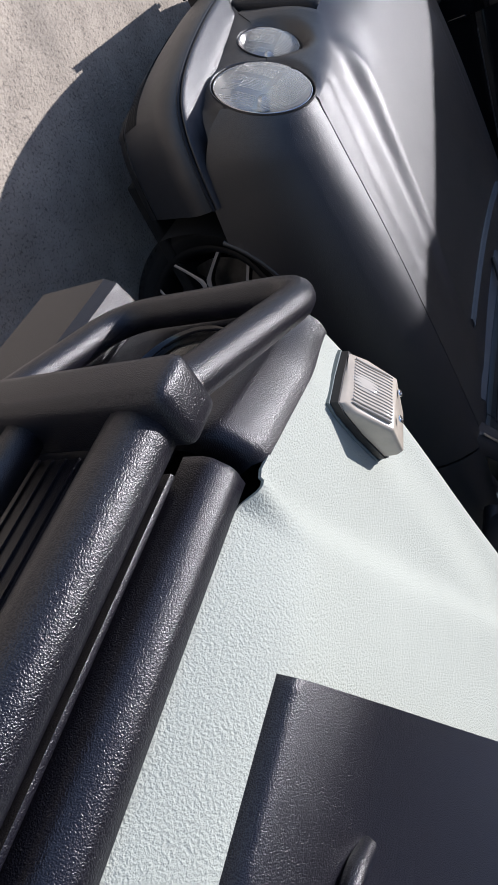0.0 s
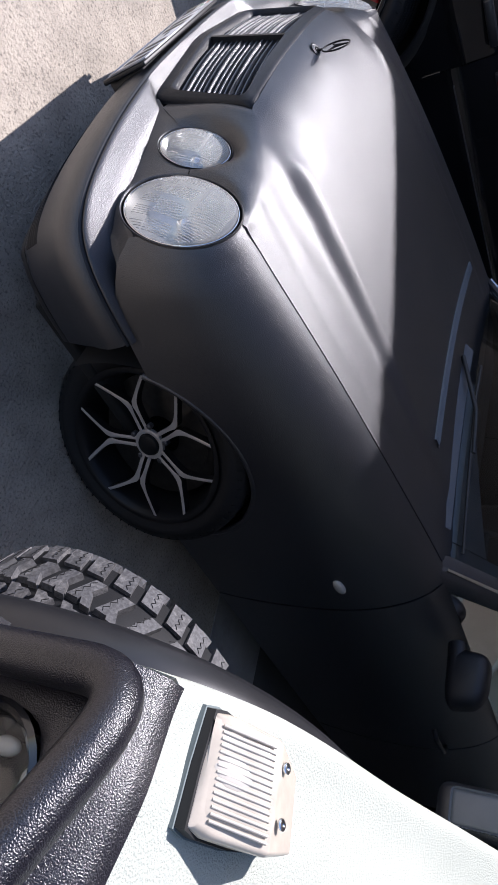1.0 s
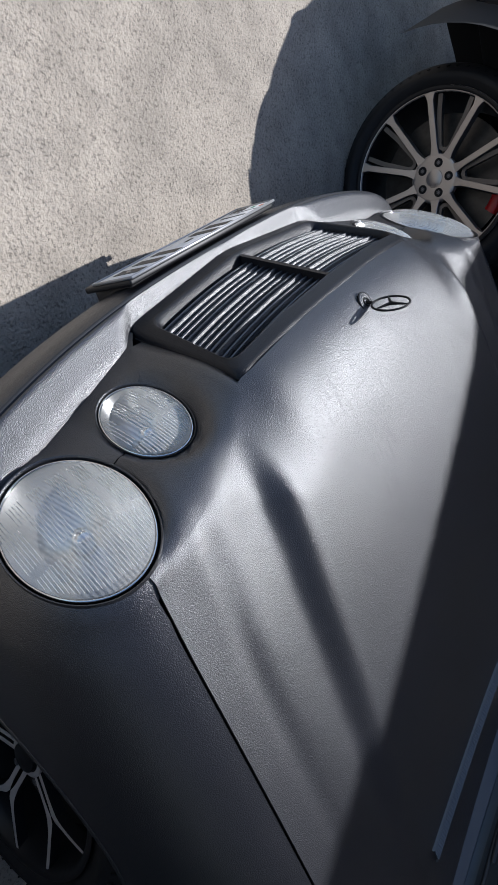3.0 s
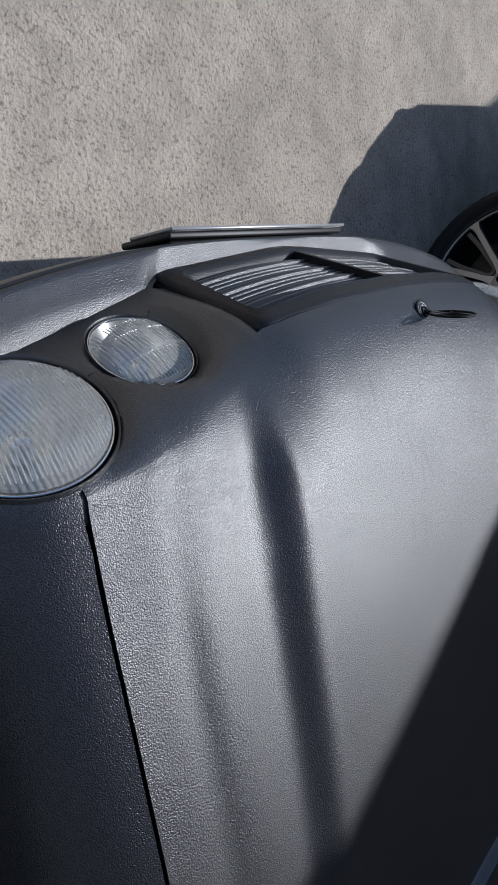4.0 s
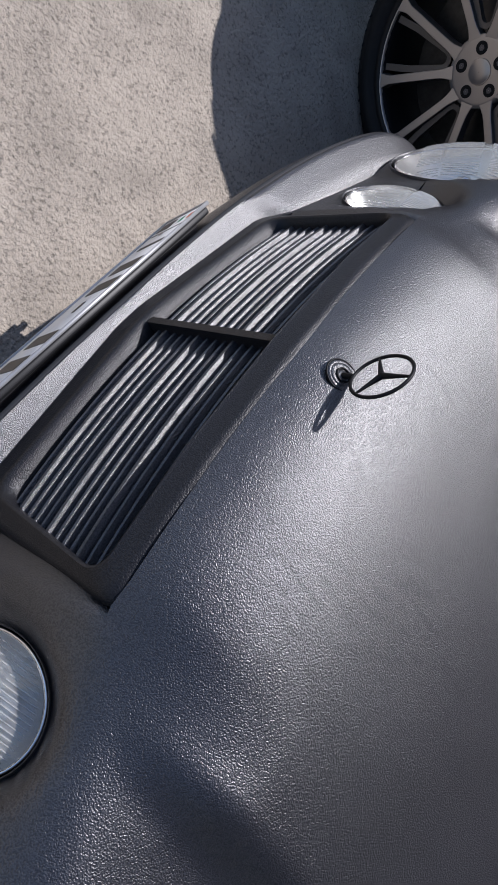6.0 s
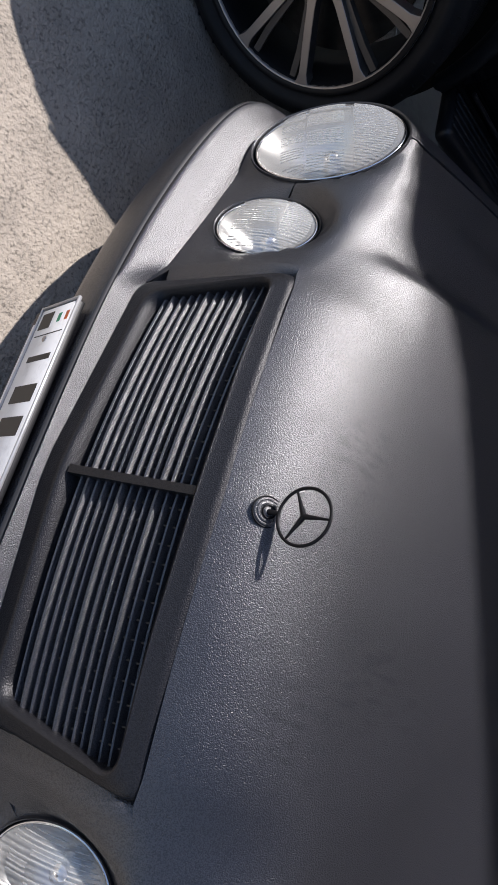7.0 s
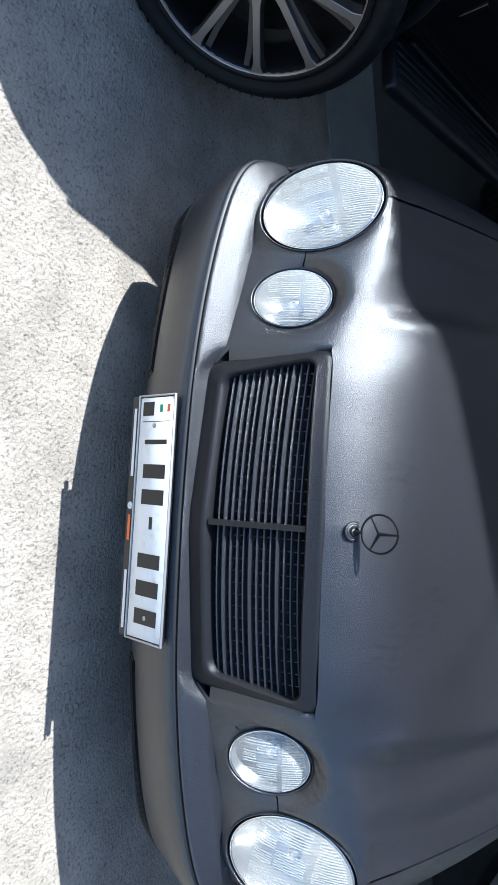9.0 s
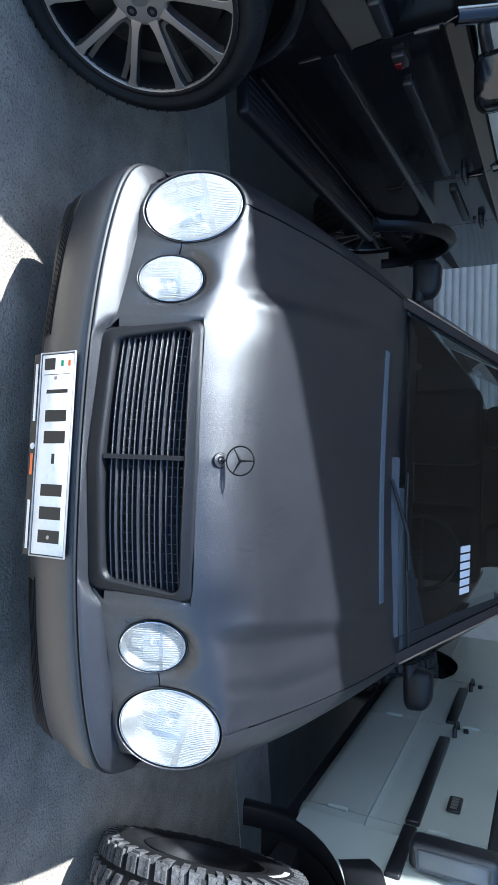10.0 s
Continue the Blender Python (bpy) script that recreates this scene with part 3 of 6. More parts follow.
# bumper: plan curve and section
bx = [(0, 0.048), (0.15, 0.049), (0.3, 0.055), (0.45, 0.071), (0.58, 0.094), (0.69, 0.122), (0.77, 0.153), (0.825, 0.195), (0.857, 0.255), (0.874, 0.33), (0.881, 0.39), (0.884, 0.448)]
byf = herm([0, 1, 2, 3, 4, 5, 6, 7, 8, 9, 10, 11], [p[1] for p in bx])
bxf = herm([0, 1, 2, 3, 4, 5, 6, 7, 8, 9, 10, 11], [p[0] for p in bx])


def bump_frame(s):
    """Point and inward normal of the bumper's plan curve at s (-11..11)."""
    a = abs(s)
    p = Vector((bxf(a), byf(a)))
    d = Vector((bxf(min(a + 0.05, 11)) - bxf(max(a - 0.05, 0)), byf(min(a + 0.05, 11)) - byf(max(a - 0.05, 0)))).normalized()
    n = Vector((-d.y, d.x))
    if s < 0:
        p.x, n.x = -p.x, -n.x
    return p, n


def bump_sweep(bm, prof, s0=-11.0, s1=11.0, n=110):
    rows = []
    for i in range(n + 1):
        p, nn = bump_frame(s0 + (s1 - s0) * i / n)
        s = s0 + (s1 - s0) * i / n
        up = 0.004 + 0.010 * min(1.0, abs(s) / 6.0)
        tk = 0.035 * min(1.0, max(0.0, (abs(s) - 3.5) / 3.5))**1.5
        ease_in = 1 - 0.8 * min(1.0, max(0.0, (abs(s) - 3.5) / 3.0))
        rows.append([(p.x + nn.x * ((d if d < 0.012 or z > 0.44 else 0.012 + (d - 0.012) * ease_in) + tk * max(0.0, 0.44 - z) / 0.15), p.y + nn.y * ((d if d < 0.012 or z > 0.44 else 0.012 + (d - 0.012) * ease_in) + tk * max(0.0, 0.44 - z) / 0.15), z + up * min(1.0, max(0.0, (z - 0.36) / 0.12))) for d, z in prof])
    return grid(bm, rows)


bm = bmesh.new()
bump_sweep(bm, [(0.20, 0.245), (0.11, 0.25), (0.092, 0.258), (0.086, 0.275)])
part("bumper_lip", bm, M_BLACK, car)
bm = bmesh.new()
bump_sweep(bm, [(0.11, 0.275), (0.082, 0.278), (0.074, 0.285), (0.062, 0.30), (0.044, 0.325), (0.025, 0.355), (0.013, 0.38), (0.004, 0.41), (0.0, 0.44), (0.0, 0.455), (0.004, 0.478), (0.012, 0.486)])
part("bumper_face", bm, M_RAPTOR, car)
# low air slots either side of the plate, each with a frame and ribs
for sx in (-1, 1):
    s0, s1 = (2.2, 6.6) if sx > 0 else (-6.6, -2.2)
    bm = bmesh.new()
    bump_sweep(bm, [(0.070, 0.288), (0.062, 0.292), (0.034, 0.336), (0.029, 0.342), (0.040, 0.346)], s0, s1, 40)
    slot = part("air_slot", bm, M_GAP, car, "dark ribbed air slot in the bumper")
    for k in range(4):
        bm = bmesh.new()
        bump_sweep(bm, [(0.066 - 0.0075 * k, 0.293 + 0.0115 * k), (0.057 - 0.0075 * k, 0.295 + 0.0115 * k), (0.055 - 0.0075 * k, 0.299 + 0.0115 * k), (0.062 - 0.0075 * k, 0.302 + 0.0115 * k)], s0 + 0.05, s1 - 0.05, 36)
        part("slot_rib", bm, M_ORNAMENT, slot)
bm = bmesh.new()
bump_sweep(bm, [(0.012, 0.4865), (0.003, 0.488), (0.0, 0.4915), (0.003, 0.495), (0.012, 0.4965)])
part("bumper_trim", bm, M_BLACK, car, "thin black trim line")
bm = bmesh.new()
bump_sweep(bm, [(0.012, 0.497), (0.006, 0.4985), (0.0045, 0.502), (0.008, 0.506), (0.016, 0.5095), (0.028, 0.5145), (0.042, 0.5205), (0.052, 0.525), (0.062, 0.5285), (0.080, 0.531), (0.100, 0.531), (0.102, 0.49)], n=260)
for v in bm.verts:
    # the shelf dips under the grille, with sloping ends
    p = abs(v.co.x)
    t = min(1.0, max(0.0, (0.374 - 0.9 * max(0.0, 0.115 - v.co.y) - p) / (0.014 + 0.35 * max(0.0, v.co.y - 0.055))))
    if v.co.z > 0.5:
        v.co.z += (min(v.co.z, 0.5085 + 0.15 * (v.co.y - 0.06)) - v.co.z) * t
thicken(bm, 0.003)
part("bumper_shelf", bm, M_RAPTOR, car)



# lamps
def lamp(c, w, t, hw, hh, bulge):
    c, w, t, n = lamp_axes(c, w, t)
    N = 64
    ang = [2 * math.pi * i / N for i in range(N)]
    for sx in (-1, 1):
        def fr(u, v, d):
            p = c + u * w + v * t + d * n
            return Vector((sx * p.x, p.y, p.z))
        bm = bmesh.new()
        loops = [[fr(hw * g * math.cos(a), hh * g * math.sin(a), d) for g, d in ((1.22, -0.036), (1.13, -0.012), (1.085, -0.008), (1.085, -0.003), (1.075, 0.001), (1.06, 0.0005), (1.052, -0.003), (1.05, -0.010))] for a in ang]
        grid(bm, loops, close_u=True)
        lampo = part("headlamp", bm, M_RAPTOR, car, "oval headlamp with black bezel")
        bm = bmesh.new()
        grid(bm, [[fr(hw * g * math.cos(a), hh * g * math.sin(a), d) for g, d in ((1.051, -0.009), (1.04, -0.016), (1.01, -0.016), (1.0, -0.008))] for a in ang], close_u=True)
        part("lamp_gap", bm, M_GAP, lampo, "dark groove round the lens")
        bm = bmesh.new()
        tube(bm, [fr(hw * 1.0 * math.cos(a), hh * 1.0 * math.sin(a), -0.004) for a in ang], 0.0022, 8, closed=True)
        part("lamp_rim", bm, M_CHROME, lampo, "thin bright lens rim")
        bm = bmesh.new()
        qs = (0.03, 0.15, 0.3, 0.45, 0.6, 0.72, 0.82, 0.9, 0.96, 1.0)
        rows = [[fr(hw * 0.985 * q * math.cos(a), hh * 0.985 * q * math.sin(a), bulge * math.sqrt(max(0, 1 - (q * 0.96)**2)) - 0.28 * bulge) for q in qs] for a in ang]
        vs = grid(bm, rows, close_u=True)
        bm.faces.new([r[0] for r in vs])
        part("lens", bm, M_LENS, lampo, "clear fluted glass lens").visible_shadow = False
        bm = bmesh.new()
        qs = (0.16, 0.3, 0.5, 0.7, 0.85, 0.95, 1.0)
        rows = [[fr(hw * 0.98 * q * math.cos(a), hh * 0.98 * q * math.sin(a), -0.06 * (1 - q**2) - 0.004) for q in qs] for a in ang]
        vs = grid(bm, rows, close_u=True)
        bm.faces.new([r[0] for r in vs])
        part("reflector", bm, M_REFLECT, lampo, "bright silver reflector bowl")
        bm = bmesh.new()
        rows = [[fr(0.016 * q * math.cos(a), 0.016 * q * math.sin(a), -0.058 + h) for q, h in ((1, 0), (1, 0.02), (0.8, 0.03), (0.1, 0.032))] for a in ang[::4]]
        grid(bm, rows, close_u=True)
        part("bulb_shield", bm, M_CHROME, lampo)
        # fluting ribs moulded on the lens
        bm = bmesh.new()
        k = int(hw * 2 / 0.0052)
        dome = lambda u, v: bulge * math.sqrt(max(0, 1 - (math.hypot(u / hw, v / hh) * 0.96)**2)) - 0.28 * bulge
        for i in range(1, k):
            u = -hw * 0.95 + 2 * hw * 0.95 * i / k
            vm = hh * 0.95 * math.sqrt(max(0, 1 - (u / (hw * 0.985))**2))
            # three bands of fluting, each with its own reach
            for v0, v1, keep in ((-0.62, -0.30, i % 7 < 5), (-0.27, 0.22, i % 11 < 8), (0.34, 0.90, True)):
                a0, a1 = max(v0 * hh, -vm * 0.97), min(v1 * hh, vm * 0.97)
                if not keep or a1 - a0 < 0.006:
                    continue
                tube(bm, [fr(u, a0 + (a1 - a0) * j / 6, dome(u, a0 + (a1 - a0) * j / 6) - 0.0004) for j in range(7)], 0.0009, 4)
        tagged(part("lens_fluting", bm, M_FLUTE, lampo), kind="stuff").visible_shadow = False


for L in LAMPS:
    lamp(*L)

# grille
gy = lambda x, z: 0.086 + 0.30 * (z - 0.55) + 0.28 * x * x
grille = new("grille")
grille.parent = car
bm = bmesh.new()
def gring(top, bot, zt, zb, d, rc=0.028, drop=0.012):
    pts = rounded([(0, 0, zt), (top * 0.6, 0, zt - drop * 0.42), (top, 0, zt - drop), (bot, 0, zb), (0, 0, zb - 0.004), (-bot, 0, zb), (-top, 0, zt - drop), (-top * 0.6, 0, zt - drop * 0.42), (0, 0, zt)], rc, 6)
    return [(p.x, gy(p.x, p.z) + d + 0.10 * max(0.0, p.z - 0.742), p.z) for p in pts[:-1]]
loops = [gring(0.364, 0.338, 0.788, 0.506, 0.035, drop=0.018), gring(0.360, 0.337, 0.7855, 0.507, 0.003, drop=0.018), gring(0.357, 0.334, 0.7825, 0.511, -0.004, drop=0.018), gring(0.353, 0.330, 0.777, 0.518, -0.007, drop=0.016), gring(0.348, 0.319, 0.761, 0.539, -0.0085, drop=0.012), gring(0.345, 0.313, 0.758, 0.545, -0.0115), gring(0.341, 0.309, 0.754, 0.550, -0.0085), gring(0.338, 0.306, 0.750, 0.553, 0.004), gring(0.336, 0.304, 0.748, 0.555, 0.04)]
grid(bm, list(map(list, zip(*loops))), close_u=True)
part("grille_frame", bm, M_RAPTOR_BLK, grille, "black textured grille surround")
bm = bmesh.new()
tube(bm, gring(0.3605, 0.339, 0.7855, 0.505, 0.008, drop=0.018), 0.0014, 6, closed=True)
part("frame_gap", bm, M_GAP, grille, "dark gap round the grille surround")
for i in range(13):
    z = 0.565 + 0.014 * i
    hw = 0.306 + (z - 0.553) / 0.2 * 0.036
    big = i % 4 == 1
    bm = bmesh.new()
    d0 = 0.004 if big else 0.0065
    th = 0.0026 if big else 0.0019
    rows = []
    for k in range(25):
        x = -hw + 2 * hw * k / 24
        y = gy(x, z) + d0
        rows.append([(x, y + 0.016, z + th + 0.0030), (x, y + 0.001, z + th), (x, y - 0.0008, z), (x, y + 0.001, z - th), (x, y + 0.016, z - th * 0.6 + 0.002), (x, y + 0.016, z + th + 0.0030)])
    grid(bm, rows)
    part("grille_slat", bm, M_RAPTOR, grille, smooth=False)
bm = bmesh.new()
z0, z1 = 0.552, 0.757
rows = [[(-0.006, gy(0, z) + 0.03, z), (-0.006, gy(0, z) - 0.006, z), (0.006, gy(0, z) - 0.006, z), (0.006, gy(0, z) + 0.03, z)] for z in (z0, (z0 + z1) / 2, z1)]
grid(bm, rows)
part("grille_center_bar", bm, M_RAPTOR_BLK, grille, smooth=False)
for k in range(-13, 14):
    if k == 0:
        continue
    x = k * 0.024
    bm = bmesh.new()
    rows = [[(x - 0.001, gy(x, z) + 0.03, z), (x - 0.001, gy(x, z) + 0.013, z), (x + 0.001, gy(x, z) + 0.013, z), (x + 0.001, gy(x, z) + 0.03, z)] for z in (0.556, 0.65, 0.748)]
    grid(bm, rows)
    part("grille_bar", bm, M_BLACK, grille, smooth=False)
bm = bmesh.new()
grid(bm, [[(x, gy(x, z) + 0.05, z) for z in (0.53, 0.65, 0.77)] for x in [-0.37 + 0.74 * i / 16 for i in range(17)]])
part("radiator_screen", bm, M_GAP, grille)


# star ornament on the hood
star = new("hood_ornament")
star.parent = car
star["label"] = "dark ring ornament with three spokes on a round base"
hood_line = hood_top(0.0)
bz = float(np.interp(0.205, [q[0] for q in hood_line], [q[1] for q in hood_line]))
bm = bmesh.new()
lathe(bm, [(0.0005, 0.0022), (0.006, 0.0020), (0.007, 0.0010), (0.008, 0.0008), (0.0085, 0.0016), (0.0135, 0.0015), (0.0143, 0.0006), (0.015, 0.0013), (0.018, 0.0009), (0.019, -0.002)], 28, "z")
for v in bm.verts:
    v.co += Vector((0, 0.205 + v.co.z * -0.25, bz + v.co.y * 0.42))
part("ornament_base", bm, M_RAPTOR, star, "coated round base with dark joints")
for r_o, h_o in ((0.0195, 0.0), (0.0082, 0.003)):
    bm = bmesh.new()
    tube(bm, [(r_o * math.cos(a), 0.205 + r_o * math.sin(a), bz + h_o + 0.42 * r_o * math.sin(a)) for a in [2 * math.pi * i / 32 for i in range(32)]], 0.0012, 6, closed=True)
    part("base_joint", bm, M_ORNAMENT, star)
bm = bmesh.new()
SC = Vector((0, 0.211, bz + 0.053))
R_S = 0.0365
tube(bm, [SC + R_S * Vector((math.cos(a), 0.10 * math.sin(a), math.sin(a))) for a in [2 * math.pi * i / 40 for i in range(40)]], 0.0022, 8, closed=True)
part("ornament_ring", bm, M_ORNAMENT, star)
for k in range(3):
    a = math.pi / 2 + k * 2 * math.pi / 3
    bm = bmesh.new()
    tip = SC + R_S * Vector((math.cos(a), 0.1 * math.sin(a), math.sin(a)))
    tube(bm, [SC, SC.lerp(tip, 0.5), tip], [0.0042, 0.0026, 0.0014], 6)
    part("ornament_spoke", bm, M_ORNAMENT, star)
bm = bmesh.new()
tube(bm, [(0, 0.206, bz), (0, 0.207, bz + 0.012), (0, 0.2075, SC.z - R_S)], [0.0042, 0.0032, 0.0024], 8)
part("ornament_stem", bm, M_ORNAMENT, star)

# plate on its holder (a thing screwed to the bumper)
plate = thing("number_plate", "white reflective registration plate in a black holder on the bumper", "number plate")
PM = pose(0, 0.034, 0.43, 3, 0, 0)
bm = bmesh.new()
box(bm, -0.262, 0.262, 0.0, 0.013, -0.09, 0.052, 0.004, 2, PM)
part("holder", bm, M_BLACK, plate, "black plastic plate holder")
bm = bmesh.new()
box(bm, -0.245, 0.245, 0.012, 0.062, -0.085, 0.03, 0.004, 1, PM)
part("holder_bracket", bm, M_BLACK, plate)
bm = bmesh.new()
box(bm, -0.2565, 0.2565, -0.0035, 0.0005, -0.055, 0.0565, 0.0012, 1, PM)
part("plate_sheet", bm, M_PLATE, plate, "scuffed white metal sheet")
bm = bmesh.new()
for x0, x1, z0, z1 in ((-0.2625, 0.2625, 0.0575, 0.0615), (-0.2625, 0.2625, -0.0605, -0.0565), (-0.2625, -0.2585, -0.0565, 0.0575), (0.2585, 0.2625, -0.0565, 0.0575)):
    box(bm, x0, x1, -0.006, 0.0, z0, z1, 0.001, 1, PM)
part("holder_rim", bm, M_HOLDRIM, plate, "dull silver holder rim")


def bar(name, x0, x1, z0, z1, m, parent, d=-0.0042):
    b = bmesh.new()
    box(b, x0, x1, d, d + 0.0008, z0, z1, 0, 1, PM)
    return part(name, b, m, parent)


M_GREEN = mat("green_ink", (0.02, 0.3, 0.14), rough=0.5)
M_ORANGE = mat("orange_ink", (0.75, 0.16, 0.04), rough=0.5)
# characters as plain bars of their size
for x0, w in ((-0.165, 0.010), (-0.112, 0.030), (-0.058, 0.032), (0.078, 0.030), (0.135, 0.032), (0.194, 0.032)):
    bar("character_bar", x0, x0 + w, -0.033, 0.04, M_INK, plate)
bar("character_bar", 0.0, 0.026, -0.002, 0.008, M_INK, plate)
bar("country_bar", -0.247, -0.217, -0.045, -0.008, M_INK, plate)
bar("flag_stripe", -0.240, -0.224, 0.012, 0.021, M_GREEN, plate)
bar("flag_stripe", -0.240, -0.224, 0.036, 0.045, M_ORANGE, plate)
bar("divider_line", -0.205, -0.2035, -0.045, 0.045, M_INK, plate)
for x in (-0.195, 0.212):
    b = bmesh.new()
    lathe(b, [(0.0005, -0.0065), (0.004, -0.006), (0.0055, -0.004)], 12, "y")
    for v in b.verts:
        v.co = PM @ (v.co + Vector((x, 0, -0.004 if x < 0 else 0.002)))
    part("screw", b, M_ALLOY, plate, "rusty plate screw")
for x0, x1, m in ((-0.235, -0.085, M_INKWHITE), (0.0, 0.055, M_ORANGE), (0.12, 0.245, M_INKWHITE)):
    bar("holder_text_bar", x0, x1, -0.080, -0.0715, m, plate, -0.001)
b = bmesh.new()
lathe(b, [(0.0005, -0.0012), (0.008, -0.001), (0.0085, 0.0)], 16, "y")
for v in b.verts:
    v.co = PM @ (v.co + Vector((-0.02, 0, -0.076)))
part("holder_badge", b, M_INKWHITE, plate)


# ---------------------------------------------------------------- saloon cabin
def ws_pt(u, v):
    """Windscreen surface: u -1..1 across, v 0..1 up."""
    hw = 0.748 - 0.175 * v
    y = 1.50 + 0.66 * v - 0.155 * (1 - u * u) * (1 - 0.45 * v)
    z = 1.008 + 0.395 * v + 0.02 * (1 - u * u)
    return hw * u, y, z


bm = bmesh.new()
grid(bm, [[ws_pt(-0.985 + 1.97 * i / 24, 0.03 + 0.95 * j / 12) for j in range(13)] for i in range(25)])
part("windscreen", bm, M_GLASS, car, "dark tinted windscreen with a small white sticker").visible_shadow = False
for sx in (-1, 1):
    bm = bmesh.new()

    def pil(v, e):
        x, y, z = ws_pt(1, v)
        return [(sx * (x - 0.03), y - 0.018, z + 0.004), (sx * (x + 0.0), y - 0.006, z + 0.012), (sx * (x + 0.028), y + 0.03, z + 0.004), (sx * (x + 0.034), y + 0.07, z - 0.02), (sx * (x - 0.02), y + 0.06, z - 0.03), (sx * (x - 0.03), y - 0.018, z + 0.004)]
    grid(bm, [pil(-0.06 + 1.08 * k / 10, 0) for k in range(11)])
    part("windscreen_pillar", bm, M_RAPTOR, car)
for sx in (-1, 1):
    bm = bmesh.new()
    tube(bm, [Vector((sx * (ws_pt(1, v)[0] + 0.012), ws_pt(1, v)[1] + 0.0, ws_pt(1, v)[2] + 0.012)) for v in [-0.03 + 1.04 * k / 12 for k in range(13)]], 0.006, 8)
    part("pillar_trim", bm, M_CHROME, car, "thin bright drip moulding")
# cowl behind the hood
bm = bmesh.new()
grid(bm, [[(x, 1.46 - 0.11 * (1 - (x / 0.76)**2) + 0.12 * j / 4, 0.975 + 0.018 * (1 - (x / 0.76)**2) + 0.03 * (j / 4)**2) for j in range(5)] for x in [-0.76 + 1.52 * i / 24 for i in range(25)]])
part("cowl", bm, M_BLACK, car, "black plastic wiper cowl")
# roof, side glass, doors, boot
bm = bmesh.new()
roof = []
for i in range(21):
    u = -1 + 2 * i / 20
    col = []
    for y, hw, z in ((2.16, 0.585, 1.398), (2.4, 0.60, 1.425), (2.9, 0.60, 1.432), (3.3, 0.585, 1.405), (3.75, 0.56, 1.25), (4.05, 0.62, 1.07), (4.7, 0.66, 1.03), (4.86, 0.64, 0.99)):
        col.append((hw * u, y - (0.06 * (1 - u * u) if y < 2.3 else 0), z + 0.035 * (1 - u * u) - 0.02))
    roof.append(col)
grid(bm, roof)
thicken(bm, 0.004)
part("roof", bm, M_RAPTOR, car)
for sx in (-1, 1):
    for name, y0, y1 in (("front_door", 1.53, 2.62), ("rear_door", 2.63, 3.45), ("rear_fender", 3.46, 4.86)):
        bm = bmesh.new()
        rows = []
        for i in range(21):
            y = y0 + (y1 - y0) * i / 20
            w = 0.913 if y < 3.6 else 0.913 - 0.09 * ((y - 3.6) / 1.26)**2
            top = 1.0 + 0.005 * (y - 1.5)
            if name == "rear_fender":
                rows.append([(sx * (w - 0.11), y, top), (sx * (w - 0.075), y, top - 0.004), (sx * (w - 0.035), y, top - 0.05), (sx * (w - 0.008), y, 0.84), (sx * w, y, 0.68), (sx * (w - 0.002), y, 0.55), (sx * (w - 0.012), y, 0.40), (sx * (w - 0.03), y, 0.28), (sx * (w - 0.07), y, 0.22)])
            else:
                rows.append([(sx * p[0], y, p[1]) for p in [fender_pt(y, k / 24) for k in range(25)]])
        grid(bm, rows)
        if name == "rear_fender":
            cut_arch(bm, HUB_Y + 2.833, HUB_Z, 0.34)
        thicken(bm, 0.004)
        d = part(name, bm, M_RAPTOR, car)
        if name != "rear_fender":
            bm = bmesh.new()
            tube(bm, rounded([(sx * 0.905, y1 - 0.22, 0.80), (sx * 0.935, y1 - 0.2, 0.805), (sx * 0.935, y1 - 0.07, 0.81), (sx * 0.905, y1 - 0.05, 0.81)], 0.02), 0.011, 8)
            part("door_handle", bm, M_RAPTOR_BLK, d)
            bm = bmesh.new()
            bz0, bz1 = 1.01, 1.36
            xt = 0.60
            grid(bm, [[(sx * 0.805, y0 + 0.02, bz0), (sx * 0.80, y1 - 0.02, bz0)], [(sx * 0.62, (y0 + 0.62) if name == "front_door" else y0 + 0.02, bz1), (sx * 0.62, (y1 - 0.02) if name == "front_door" else y1 - 0.1, bz1)]])
            part("side_window", bm, M_GLASS, d, "dark side window").visible_shadow = False
bm = bmesh.new()
box(bm, -0.62, 0.62, 4.78, 4.9, 0.4, 1.0, 0.04)
part("tail_panel", bm, M_RAPTOR, car)
# floor pan, so the body is closed below
bm = bmesh.new()
box(bm, -0.78, 0.78, 0.35, 4.75, 0.2, 0.24, 0.01)
part("floor_pan", bm, M_GAP, car)
bm = bmesh.new()
box(bm, -0.62, 0.62, 1.15, 1.45, 0.24, 0.93, 0.02)
part("firewall", bm, M_GAP, car)
# cabin inside: dashboard, steering wheel, seats
bm = bmesh.new()
grid(bm, [[(x, 1.56 + 0.055 * j - 0.10 * (1 - (x / 0.7)**2) * (1 - j / 8), 0.985 + 0.012 * math.sin(j * 0.9) - (0.12 if j > 6 else 0)) for j in range(9)] for x in [-0.7 + 1.4 * i / 16 for i in range(17)]])
part("dashboard", bm, M_BLACK, car, "dark dashboard behind the windscreen")
in_ = Vector((0, 0.012, -0.012))
bm = bmesh.new()
rows = []
for i in range(19):
    u = 0.06 + 0.82 * i / 18
    vt = 0.05 + 0.17 * (i / 18)**1.3
    rows.append([Vector(ws_pt(u, 0.012 + (vt - 0.012) * j / 5)) + in_ for j in range(6)])
grid(bm, rows)
thicken(bm, 0.003)
part("dashboard_edge", bm, M_PALETRIM, car, "grey edge strip of the dashboard")
